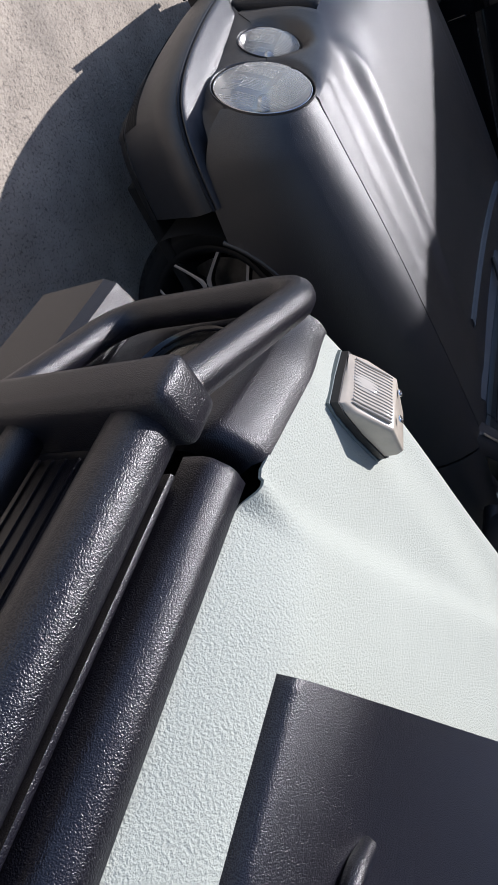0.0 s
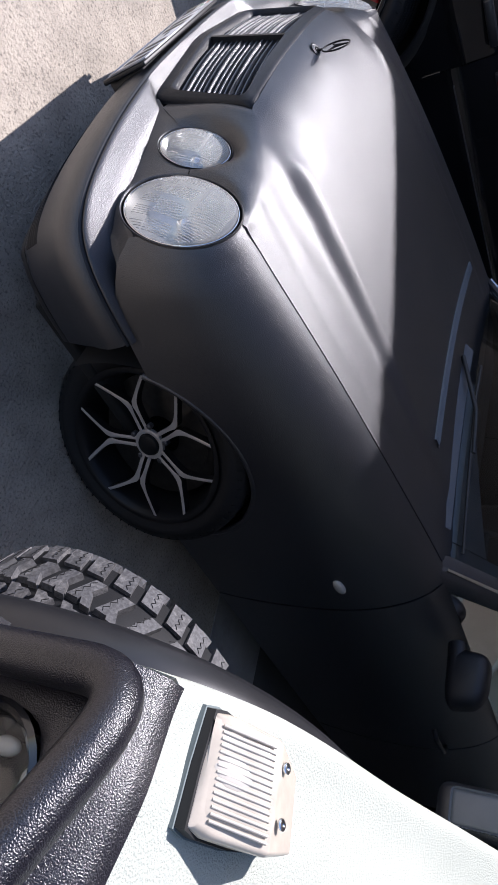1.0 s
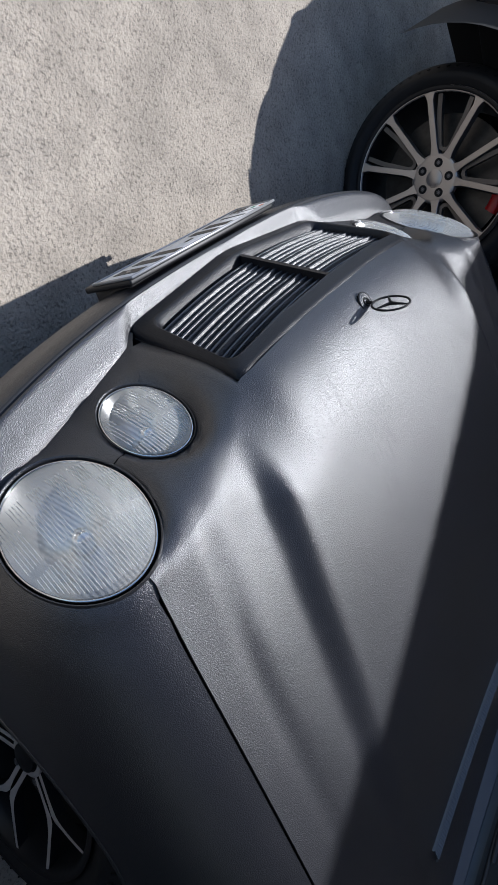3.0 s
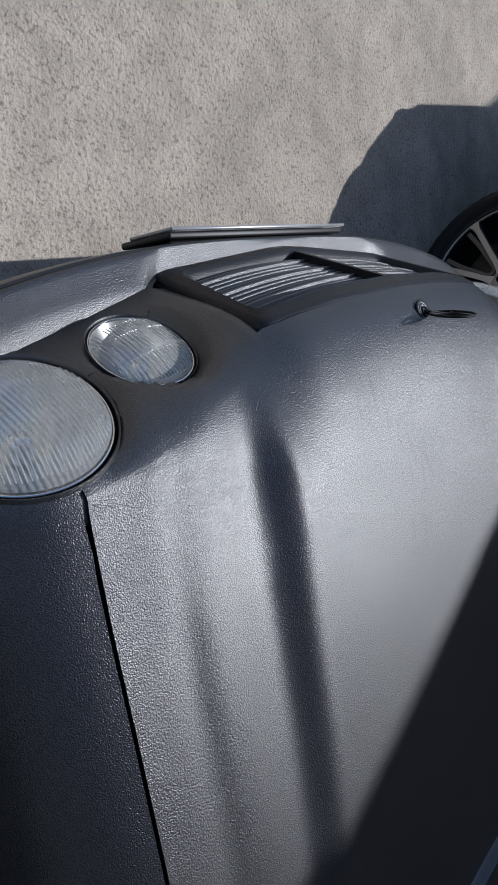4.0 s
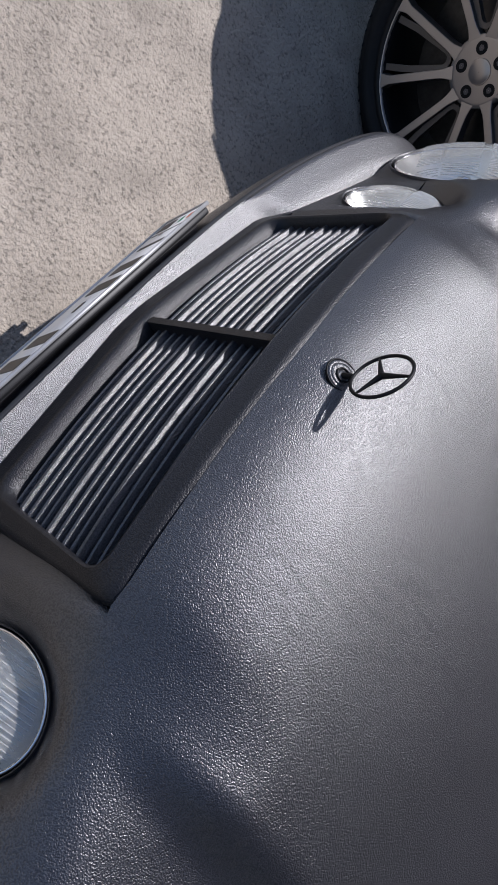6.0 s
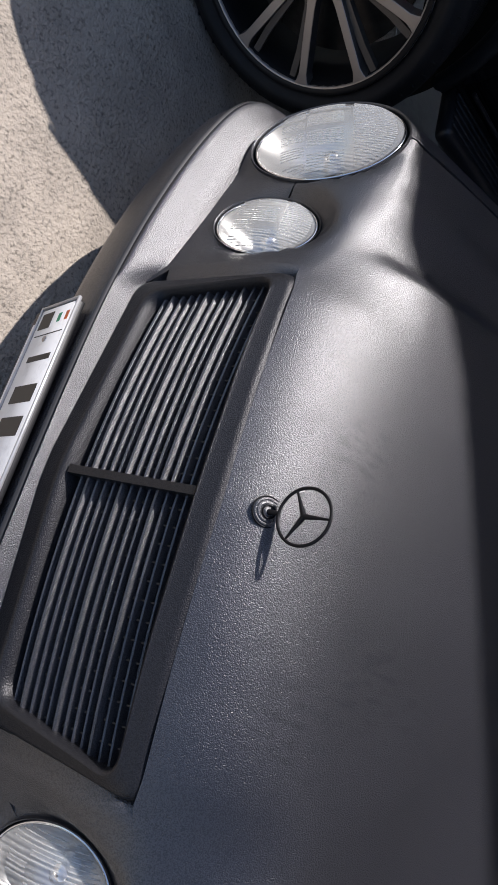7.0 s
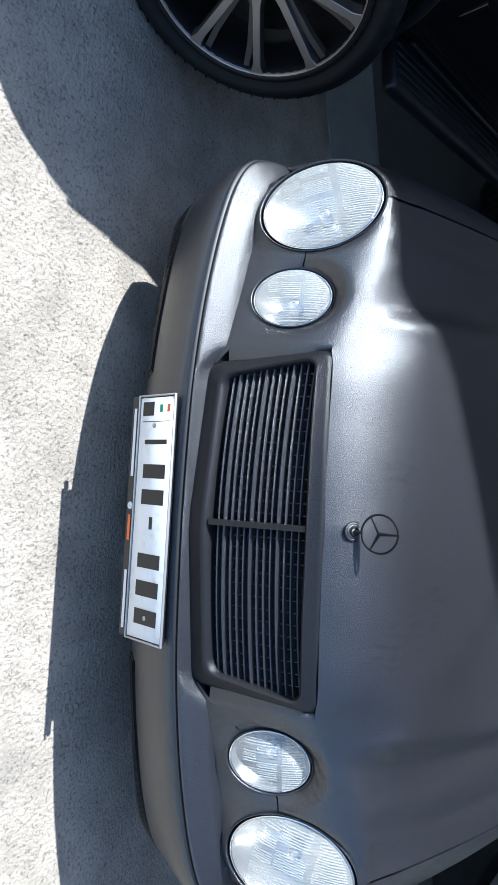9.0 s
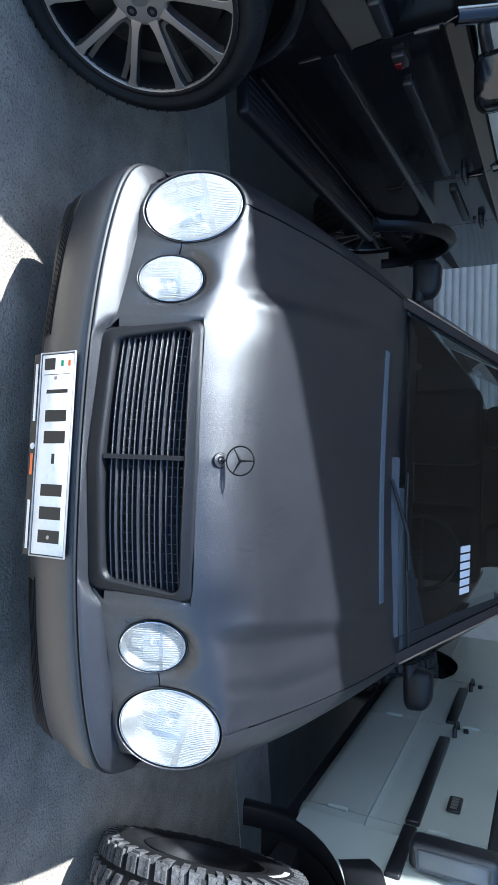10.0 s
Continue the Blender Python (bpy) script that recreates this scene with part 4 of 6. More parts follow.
for sx, u0, u1 in ((1, 0.885, 0.978), (-1, 0.945, 0.978)):
    bm = bmesh.new()
    grid(bm, [[Vector(ws_pt(sx * (u0 + (u1 - u0) * j / 3 + 0.05 * (v > 0.5) * (v - 0.5) * (3 - j) / 3), v)) + in_ for j in range(4)] for v in [0.02 + 0.94 * i / 12 for i in range(13)]])
    thicken(bm, 0.003)
    part("pillar_cover", bm, M_PALETRIM, car, "grey inner pillar cover")
bm = bmesh.new()
grid(bm, [[Vector(ws_pt(u, -0.085 + 0.022 * j)) + Vector((0, -0.004, 0.008)) for j in range(4)] for u in [-0.1 + 0.96 * i / 16 for i in range(17)]])
thicken(bm, 0.003)
part("cowl_strip", bm, M_VENT, car, "grey-blue strip of the cowl under the wiper")
bm = bmesh.new()
SW = pose(0.36, 2.10, 0.98, 65, 0, 0)
tube(bm, [SW @ Vector((0.185 * math.cos(a), 0.185 * math.sin(a), 0)) for a in [2 * math.pi * i / 32 for i in range(32)]], 0.013, 8, closed=True)
for a in (0.0, math.pi, -math.pi / 2):
    tube(bm, [SW @ Vector((0, 0, -0.02)), SW @ Vector((0.18 * math.cos(a), 0.18 * math.sin(a), 0))], 0.014, 6)
part("steering_wheel", bm, M_BLACK, car)
for x in (-0.36, 0.36):
    bm = bmesh.new()
    box(bm, x - 0.25, x + 0.25, 2.35, 2.9, 0.5, 0.66, 0.05)
    box(bm, x - 0.24, x + 0.24, 2.85, 3.02, 0.6, 1.18, 0.06)
    box(bm, x - 0.13, x + 0.13, 2.92, 3.02, 1.2, 1.36, 0.04)
    part("front_seat", bm, M_BLACK, car)
# sticker on the glass, drawn as plain pale blocks
bm = bmesh.new()
for k in range(6):
    u = 0.43 + 0.056 * k
    p = [Vector(ws_pt(u, 0.475)), Vector(ws_pt(u + 0.044, 0.475)), Vector(ws_pt(u + 0.044, 0.56)), Vector(ws_pt(u, 0.56))]
    bm.faces.new([bm.verts.new(q + Vector((0, -0.006, 0.006))) for q in p])
part("windscreen_sticker", bm, M_INKWHITE, car, "small white lettered sticker", smooth=False)
# hood vent strip and its ribs
vent = new("hood_vent")
vent.parent = car
vent["label"] = "long narrow grey air-intake strip on the hood"
vy = lambda x: 1.205 - 0.055 * (1 - (x / 0.48)**2) * 0.9
bm = bmesh.new()
grid(bm, [[(x, vy(x) + d, hood_z(x, vy(x) + d) + h) for d, h in ((0.0, -0.001), (0.001, 0.004), (0.036, 0.004), (0.037, -0.001))] for x in [-0.485 + 0.97 * i / 40 for i in range(41)]])
part("vent_panel", bm, M_VENT, vent)
for k in range(5):
    bm = bmesh.new()
    tube(bm, [(x, vy(x) + 0.004 + 0.007 * k, hood_z(x, vy(x) + 0.004 + 0.007 * k) + 0.0045) for x in [-0.482 + 0.964 * i / 30 for i in range(31)]], 0.0023, 6)
    part("vent_rib", bm, M_VENT, vent)
# wipers
wiper = new("wiper")
wiper.parent = car
bm = bmesh.new()
tube(bm, [Vector(ws_pt(u, 0.035 + 0.03 * abs(u - 0.2))) + Vector((0, -0.02, 0.012)) for u in [-0.02 + 0.96 * k / 14 for k in range(15)]], 0.006, 6)
part("wiper_blade", bm, M_BLACK, wiper)
bm = bmesh.new()
tube(bm, [Vector(ws_pt(0.02, -0.08)) + Vector((0, -0.01, 0.015)), Vector(ws_pt(0.3, 0.02)) + Vector((0, -0.03, 0.03)), Vector(ws_pt(0.5, 0.045)) + Vector((0, -0.02, 0.02))], 0.008, 6)
part("wiper_arm", bm, M_BLACK, wiper)
# door mirrors
for sx in (-1, 1):
    bm = bmesh.new()
    bmesh.ops.create_uvsphere(bm, u_segments=20, v_segments=14, radius=1.0)
    for v in bm.verts:
        c = v.co
        f = lambda q, e: math.copysign(abs(q)**e, q)
        v.co = Vector((sx * (0.950 + (0.095 - 0.018 * c.z) * f(c.x, 0.5)), 1.83 + (0.062 if c.y < 0 else 0.02) * f(c.y, 0.7), 1.03 + (0.066 - 0.012 * c.x * sx) * f(c.z, 0.5)))
    mir = part("door_mirror", bm, M_RAPTOR_BLK, car)
    bm = bmesh.new()
    tube(bm, [(sx * 0.84, 1.80, 0.99), (sx * 0.93, 1.80, 1.0)], 0.03, 8)
    part("mirror_foot", bm, M_RAPTOR_BLK, mir)
# side repeaters
for sx in (-1, 1):
    bm = bmesh.new()
    bmesh.ops.create_uvsphere(bm, u_segments=16, v_segments=10, radius=1.0)
    for v in bm.verts:
        v.co = Vector((sx * (0.906 + 0.010 * v.co.x), 1.392 + 0.036 * v.co.y, 0.727 + 0.018 * v.co.z))
    part("side_repeater", bm, M_REPEAT, car, "clear oval side repeater lamp")
# seams drawn as real grooves: lamp tab and hood line beside the grille
for sx in (-1, 1):
    bm = bmesh.new()
    tube(bm, [(sx * 0.712, 0.206, 0.525), (sx * 0.713, 0.209, 0.545)], 0.002, 6)
    part("panel_gap", bm, M_GAP, car)
    bm = bmesh.new()
    box(bm, -0.011, 0.011, -0.004, 0.004, -0.012, 0.012, 0.002, 1, pose(sx * 0.585, 0.226, 0.664, -16, 0, sx * 8))
    part("lamp_clip", bm, M_RAPTOR_BLK, car)


# ---------------------------------------------------------------- wheels
def wheel_parts(parent, R, W, rr, side, tread, spokes, cap, caliper=None):
    """Wheel built round the local x axis; side +1 when its face looks to +x."""
    w = W / 2
    bm = bmesh.new()
    prof = [(rr - 0.008, -w * 0.80), (rr + 0.004, -w * 0.9), (rr + 0.03, -w * 1.0), ((R + rr) / 2, -w * 1.04), (R - 0.03, -w * 0.98), (R - 0.006, -w * 0.84)]
    for k in range(5):
        q = -w * 0.80 + 1.6 * w * k / 5
        dq = 1.6 * w / 5
        prof += [(R, q + 0.004), (R + 0.001, q + dq / 2), (R, q + dq - 0.004)]
        if k < 4:
            prof += [(R - 0.008, q + dq - 0.003), (R - 0.008, q + dq + 0.003)]
    prof += [(r, -h) for r, h in prof[5::-1]]
    lathe(bm, prof, 72, "x")
    tyre = part("tyre", bm, tread, parent)
    bm = bmesh.new()
    n = 64
    for i in range(n):
        a = 2 * math.pi * i / n
        for s in (-1, 1):
            p = [(s * w * 0.70, R - 0.0004, a), (s * w * 0.97, R - 0.019, a + 0.035)]
            tube(bm, [(h, r * math.cos(b), r * math.sin(b)) for h, r, b in p], 0.0022, 4)
    tagged(part("tread_siping", bm, M_GAP, tyre), kind="stuff")
    bm = bmesh.new()
    lathe(bm, [(rr + 0.004, side * w * 0.93), (rr + 0.006, side * w * 0.99), (rr - 0.002, side * w * 1.0), (rr - 0.012, side * w * 0.95), (rr - 0.02, side * w * 0.7), (rr - 0.03, side * w * 0.2), (rr - 0.03, -side * w * 0.9)], 64, "x")
    rim = part("rim", bm, M_RIMDARK, parent)
    spokes(rim, rr, w, side)
    bm = bmesh.new()
    lathe(bm, [(0.001, side * w * 0.79), (cap - 0.004, side * w * 0.79), (cap - 0.003, side * w * 0.785), (cap, side * w * 0.785), (cap + 0.001, side * w * 0.77), (cap + 0.001, side * w * 0.6)], 28, "x")
    part("center_cap", bm, M_ALLOY if caliper else M_RIMDARK, rim)
    for k in range(5):
        a = 2 * math.pi * k / 5 + math.pi / 2
        bm = bmesh.new()
        h = 0.78 if caliper else 0.71
        lathe(bm, [(0.001, side * w * h), (0.0075, side * w * h), (0.009, side * w * (h - 0.02)), (0.009, side * w * 0.55)], 6, "x")
        for v in bm.verts:
            v.co += Vector((0, 0.056 * math.cos(a), 0.056 * math.sin(a)))
        part("wheel_bolt", bm, M_CHROMEDULL, rim)
    bm = bmesh.new()
    lathe(bm, [(0.06, side * w * 0.1), (rr * 0.80, side * w * 0.1), (rr * 0.80, side * w * 0.1 - side * 0.02), (0.06, side * w * 0.1 - side * 0.02)], 40, "x")
    part("brake_disc", bm, M_DISC, parent)
    bm = bmesh.new()
    lathe(bm, [(rr * 0.66, side * w * 0.12), (rr * 0.69, side * w * 0.20), (rr * 0.79, side * w * 0.20), (rr * 0.82, side * w * 0.12), (rr * 0.82, -side * w * 0.1), (rr * 0.66, -side * w * 0.1), (rr * 0.66, side * w * 0.12)], 14, "x", 0.92, 1.24)
    part("caliper", bm, caliper or M_DISC, parent)


def y_spokes(rim, rr, w, side):
    """Five arms, each a closed pair near the hub that forks wide towards the rim."""
    for k in range(5):
        a0 = 2 * math.pi * k / 5 + 0.68
        bm = bmesh.new()
        for s in (-1, 1):
            rows = []
            split = 0.46
            pts = []
            for i in range(15):
                q = i / 14
                r = 0.040 + (rr - 0.046) * q
                off = s * (0.0088 + 0.002 * (1 - q))
                if q <= split:
                    pts.append((r, off))
                else:
                    # straight fork from the end of the closed pair to the rim
                    f = (q - split) / (1 - split)
                    r0 = 0.040 + (rr - 0.046) * split
                    re = rr - 0.006
                    pts.append((r0 + (re * math.cos(0.40) - r0) * f, off + (s * re * math.sin(0.40) - off) * (f**1.15)))
            for i in range(15):
                q = i / 14
                p0, p1 = pts[max(i - 1, 0)], pts[min(i + 1, 14)]
                dx, dy = p1[0] - p0[0], p1[1] - p0[1]
                n = math.hypot(dx, dy)
                nx, ny = -dy / n, dx / n
                hwid = 0.0058 - 0.0012 * q + 0.004 * math.exp(-((q - split) / 0.1)**2)
                x = side * w * (0.68 + 0.26 * q)
                c, t = math.cos(a0), math.sin(a0)
                line = []
                for e, dpt in ((-1, 0.024), (-1, 0.0), (0, -0.001), (1, 0.0), (1, 0.024)):
                    px, py = pts[i][0] + e * hwid * nx, pts[i][1] + e * hwid * ny
                    line.append((x - side * dpt, px * c - py * t, px * t + py * c))
                rows.append(line)
            vs = grid(bm, rows)
        bm.normal_update()
        for f in bm.faces:
            f.material_index = 0 if abs(f.normal.x) > 0.5 else 1
        part("spoke", bm, [M_ALLOY_CUT, M_RIMDARK], rim, "two-tone split spoke with machined face", smooth=False)
    bm = bmesh.new()
    tube(bm, [(side * w * 0.955, (rr - 0.001) * math.cos(a), (rr - 0.001) * math.sin(a)) for a in [2 * math.pi * i / 64 for i in range(64)]], 0.003, 6, closed=True)
    part("rim_edge", bm, M_ALLOY_CUT, rim, "thin machined rim edge")
    bm = bmesh.new()
    lathe(bm, [(0.034, side * w * 0.70), (0.040, side * w * 0.72), (0.046, side * w * 0.70), (0.047, side * w * 0.6)], 32, "x")
    part("hub_ring", bm, M_ALLOY_CUT, rim, "machined ring round the dark centre")


def twin_spokes(rim, rr, w, side):
    """Ten flat machined arms; in every second window a darker recessed pair joined by a round foot."""
    for k in range(10):
        i0, sgn = k // 2, (1 if k % 2 else -1)
        a = 2 * math.pi * i0 / 5 + math.pi / 2 + sgn * 0.335
        bm = bmesh.new()
        rows = []
        for i in range(15):
            q = i / 14
            r = 0.074 + (rr - 0.080) * q
            hwid = 0.0112 + 0.013 * max(0.0, q - 0.86)**1.5 / 0.052 + 0.010 * max(0.0, 0.22 - q)**2 / 0.048
            x = side * w * (0.76 + 0.205 * q)
            aa = a - sgn * 0.05 * (1 - q)**2
            c, t = math.cos(aa), math.sin(aa)
            sec = ((-hwid - 0.002, 0.034), (-hwid, 0.0015), (-hwid + 0.0015, 0.0), (hwid - 0.0015, 0.0), (hwid, 0.0015), (hwid + 0.002, 0.034))
            rows.append([(x - side * d, r * c - e * t, r * t + e * c) for e, d in sec])
        grid(bm, rows)
        for f in bm.faces:
            f.normal_update()
            f.material_index = 0 if abs(f.normal.x) > 0.6 else 1
        part("spoke", bm, [M_ALLOY, M_BRONZE], rim, "flat machined spoke with dark sides", smooth=False)
    for i0 in range(5):
        a = 2 * math.pi * i0 / 5 + math.pi / 2
        bm = bmesh.new()
        line = [(rr - 0.012, 0.062), (rr * 0.72, 0.050), (rr * 0.48, 0.030), (0.118, 0.020), (0.108, 0.012), (0.105, 0.0)]
        line = line + [(u, -v) for u, v in line[-2::-1]]
        rows = []
        for i, (u, v) in enumerate(line):
            p0, p1 = line[max(i - 1, 0)], line[min(i + 1, len(line) - 1)]
            d = Vector((p1[0] - p0[0], p1[1] - p0[1])).normalized()
            hw = 0.0085 if u > 0.13 else 0.007
            x = side * (w * (0.76 + 0.205 * (u - 0.07) / (rr - 0.07)) - 0.016)
            row = []
            for e, dp in ((-hw, 0.022), (-hw, 0.0), (hw, 0.0), (hw, 0.022)):
                pu, pv = u - d.y * e, v + d.x * e
                row.append((x - side * dp, pu * math.cos(a) - pv * math.sin(a), pu * math.sin(a) + pv * math.cos(a)))
            rows.append(row)
        grid(bm, rows)
        part("recessed_spoke", bm, M_BRONZE, rim, "dark recessed spoke pair", smooth=False)
    bm = bmesh.new()
    lathe(bm, [(0.030, side * w * 0.77), (0.074, side * w * 0.768), (0.086, side * w * 0.762), (0.089, side * w * 0.745), (0.090, side * w * 0.6)], 40, "x")
    part("hub_plate", bm, M_ALLOY, rim)
    bm = bmesh.new()
    lathe(bm, [(rr - 0.014, side * w * 0.86), (rr - 0.013, side * w * 0.955), (rr - 0.011, side * w * 0.963), (rr - 0.002, side * w * 0.972), (rr + 0.002, side * w * 0.985), (rr + 0.006, side * w * 0.985), (rr + 0.007, side * w * 0.96)], 72, "x")
    part("rim_flange", bm, M_ALLOY, rim, "machined rim ring")
    for k in range(5):
        a = 2 * math.pi * k / 5 + math.pi / 2
        bm = bmesh.new()
        lathe(bm, [(0.0165, side * w * 0.772), (0.0165, side * w * 0.70), (0.001, side * w * 0.70)], 16, "x")
        lathe(bm, [(0.001, side * w * 0.774), (0.0165, side * w * 0.774)], 16, "x")
        for v in bm.verts:
            v.co += Vector((0, 0.056 * math.cos(a), 0.056 * math.sin(a)))
        part("bolt_hole", bm, M_GAP, rim)


def add_wheel(parent, cx, cy, cz, steer, *a):
    w = new("wheel")
    w.parent = parent
    w.matrix_basis = pose(cx, cy, cz, 0, 0, steer)
    wheel_parts(w, *a)
    return w


for sx in (-1, 1):
    add_wheel(car, sx * 0.763, 0.845, 0.316, -21.5, 0.316, 0.215, 0.236, sx, M_RUBBER, y_spokes, 0.03)
    add_wheel(car, sx * 0.752, 0.812 + 2.833, 0.318, 0, 0.318, 0.215, 0.236, sx, M_RUBBER, y_spokes, 0.03)


# ---------------------------------------------------------------- black off-roader
def arch_strip(bm, hy, hz, r0, r1, x0, x1, a0, a1, n=30, bulge=0.01):
    """Flare: a curved band round a wheel opening."""
    rows = []
    for i in range(n + 1):
        a = a0 + (a1 - a0) * i / n
        c, s = math.cos(a), math.sin(a)
        rows.append([(x, hy + r * c, hz + r * s) for x, r in ((x0, r1 + 0.02), ((x0 + x1) / 2, r1 + bulge), (x1 - 0.008, r1 - 0.012), (x1, r1 - 0.03), (x1, r0), (x1 - 0.012, r0 - 0.006), (x0, r0))])
    grid(bm, rows)


black = thing("black_offroader", "glossy black boxy off-road wagon with grey twin-spoke wheels", "car", (-1.357, 0.26, 0), "boxy off-roaders")
black.rotation_euler = (0, 0, radians(5.5))
BW = 0.459


def side_panel(name, y0, y1, arches=(), low=False):
    bm = bmesh.new()
    prof = [(-0.09, 0.55), (-0.05, 0.57), (-0.034, 0.62), (-0.03, 0.80), (-0.03, 0.944), (-0.024, 0.95), (-0.031, 0.956), (-0.04, 0.985), (-0.07, 1.02), (-0.13, 1.05)] if low else [(-0.09, 0.55), (-0.05, 0.57), (-0.034, 0.62), (-0.03, 0.80), (-0.03, 0.878), (-0.024, 0.884), (-0.03, 0.89), (-0.028, 1.10), (-0.034, 1.248), (-0.028, 1.255), (-0.034, 1.264), (-0.05, 1.31)]
    n = max(6, int((y1 - y0) / 0.04))
    pr = []
    for (xa, za), (xb, zb) in zip(prof, prof[1:]):
        k = max(1, int(abs(zb - za) / 0.05))
        pr += [(xa + (xb - xa) * i / k, za + (zb - za) * i / k) for i in range(k)]
    pr.append(prof[-1])
    tkf = herm([-0.64, -0.525, -0.397, -0.337, -0.205, -0.065, 0.5], [0.62, 0.40, 0.23, 0.135, 0.05, 0.0, 0.0])
    tk = lambda y: tkf(y) if low else 0.0
    up = lambda y: 0.08 * min(1.0, max(0.0, (y + 0.1) / 0.35)) if low else 0.0
    grid(bm, [[(x - tk(y0 + (y1 - y0) * i / n), y0 + (y1 - y0) * i / n, z - (0.3 * tk(y0 + (y1 - y0) * i / n) if z > 1 else 0) + (up(y0 + (y1 - y0) * i / n) if z > 0.97 else 0)) for x, z in pr] for i in range(n + 1)])
    for hy, r in arches:
        cut_arch(bm, hy, BW, r)
    thicken(bm, 0.004)
    return part(name, bm, M_GLOSSBLACK, black)


side_panel("front_fender", -0.64, 0.524, ((0.0, 0.49),), True)
fd = side_panel("front_door", 0.53, 1.834)
rd = side_panel("rear_door", 1.84, 2.62, ((2.85, 0.49),))
side_panel("rear_quarter", 2.626, 3.75, ((2.85, 0.49),))
for hy in (0.0, 2.85):
    bm = bmesh.new()
    arch_strip(bm, hy, BW, 0.465, 0.505, -0.05, 0.02 if hy > 1 else -0.005, radians(8 if hy < 1 else -12), radians(125 if hy < 1 else 192))
    part("wheel_flare", bm, M_FLARE, black, "black plastic wheel-arch flare")
    bm = bmesh.new()
    lathe(bm, [(0.50, -0.05), (0.505, -0.5), (0.05, -0.51)], 30, "x", -0.1, math.pi + 0.1)
    for v in bm.verts:
        v.co += Vector((0, hy, BW))
    part("wheel_well", bm, M_GAP, black)
    for xx in (-0.130, -1.60):
        fr = hy < 1
        add_wheel(black, xx if fr else xx - 0.09 * (1 if xx > -1 else -1), hy + (0.046 if fr else 0.0), 0.449 if fr else 0.39, -27 if fr else 0, 0.39, 0.29, 0.305, 1 if xx > -1 else -1, M_RUBBER, twin_spokes, 0.032, M_RED)
# far side, hood, nose, roof
nose_y = herm([-1.73, -0.79, -0.50, -0.35, -0.24, -0.16, -0.12], [-0.68, -0.67, -0.525, -0.40, -0.335, -0.205, -0.09])
bm = bmesh.new()
box(bm, -1.74, -1.70, -0.42, 3.75, 0.9, 1.31, 0.01)
part("far_side", bm, M_GLOSSBLACK, black)
bm = bmesh.new()
grid(bm, [[(x, max(y, nose_y(x)), 1.07 + 0.09 * math.sin((y + 0.62) / 1.3 * 1.57) + (0.035 if 0.34 < -x < 1.42 else 0.0) - 0.1 * max(0, -0.38 - y)) for y in [-0.67 + 0.1 * j for j in range(13)]] for x in [-0.125, -0.14, -0.16, -0.2, -0.25, -0.3, -0.33, -0.36, -0.43, -0.5, -0.6, -0.7, -0.88, -1.2, -1.40, -1.43, -1.46, -1.6, -1.72]])
thicken(bm, 0.004)
part("hood", bm, M_GLOSSBLACK, black)
bm = bmesh.new()
box(bm, -1.35, -0.62, -0.62, -0.54, 0.78, 1.06, 0.03)
part("nose", bm, M_GLOSSBLACK, black)
bm = bmesh.new()
box(bm, -1.45, -0.42, -0.66, -0.48, 0.52, 0.78, 0.05, 3)
part("front_bumper", bm, M_FLARE, black)
bm = bmesh.new()
box(bm, -1.62, -0.12, 0.75, 3.7, 1.88, 1.94, 0.03, 3)
part("roof", bm, M_GLOSSBLACK, black)
for k, (y0, y1, t0) in enumerate(((0.56, 1.80, 0.30), (1.87, 2.6, 0.0), (2.66, 3.6, 0.0))):
    bm = bmesh.new()
    grid(bm, [[(-0.055, y0, 1.32), (-0.055, y1, 1.32)], [(-0.125, y0 + t0, 1.87), (-0.125, y1, 1.87)]])
    part("side_window", bm, M_GLASSDARK, black, "dark side window").visible_shadow = False
for y, t in ((0.54, 0.30), (1.837, 0), (2.623, 0), (3.66, 0)):
    bm = bmesh.new()
    tube(bm, [(-0.05, y, 1.29), (-0.12, y + t, 1.90)], 0.028, 6)
    part("pillar", bm, M_GLOSSBLACK, black)
bm = bmesh.new()
grid(bm, [[(-0.1, 0.52, 1.29), (-1.66, 0.52, 1.29)], [(-0.16, 0.80, 1.88), (-1.6, 0.80, 1.88)]])
part("windscreen", bm, M_GLASSDARK, black).visible_shadow = False
bm = bmesh.new()
box(bm, -1.68, -0.06, 0.5, 3.7, 0.5, 0.6, 0.01)
box(bm, -1.62, -0.10, 0.56, 3.6, 0.6, 1.28, 0.02)
box(bm, -1.30, -0.42, -0.50, 0.56, 0.55, 1.04, 0.02)
part("interior", bm, M_GAP, black)
bm = bmesh.new()
box(bm, -1.70, -0.08, 3.70, 3.78, 0.6, 1.9, 0.02)
part("tail_door", bm, M_GLOSSBLACK, black)
# rub strips, marker, handles, hinges
for y0, y1 in ((0.30, 0.49), (0.795, 1.75), (1.95, 2.5)):
    bm = bmesh.new()
    box(bm, -0.034, -0.006, y0, y1, 1.062, 1.102, 0.008, 2)
    part("rub_strip", bm, M_FLARE, black, "black rubbing strip")
    bm = bmesh.new()
    tube(bm, [(-0.008, y0 + 0.02, 1.099), (-0.008, y1 - 0.02, 1.099)], 0.003, 6)
    part("rub_strip_trim", bm, M_CHROMEDULL, black)
bm = bmesh.new()
box(bm, -0.03, -0.005, 0.60, 0.68, 1.065, 1.112, 0.006, 2)
mk = part("side_marker", bm, M_FLARE, black)
bm = bmesh.new()
box(bm, -0.006, 0.002, 0.635, 0.672, 1.07, 1.096, 0.003, 2)
part("marker_lens", bm, M_REDDARK, mk, "dark red side marker lens")
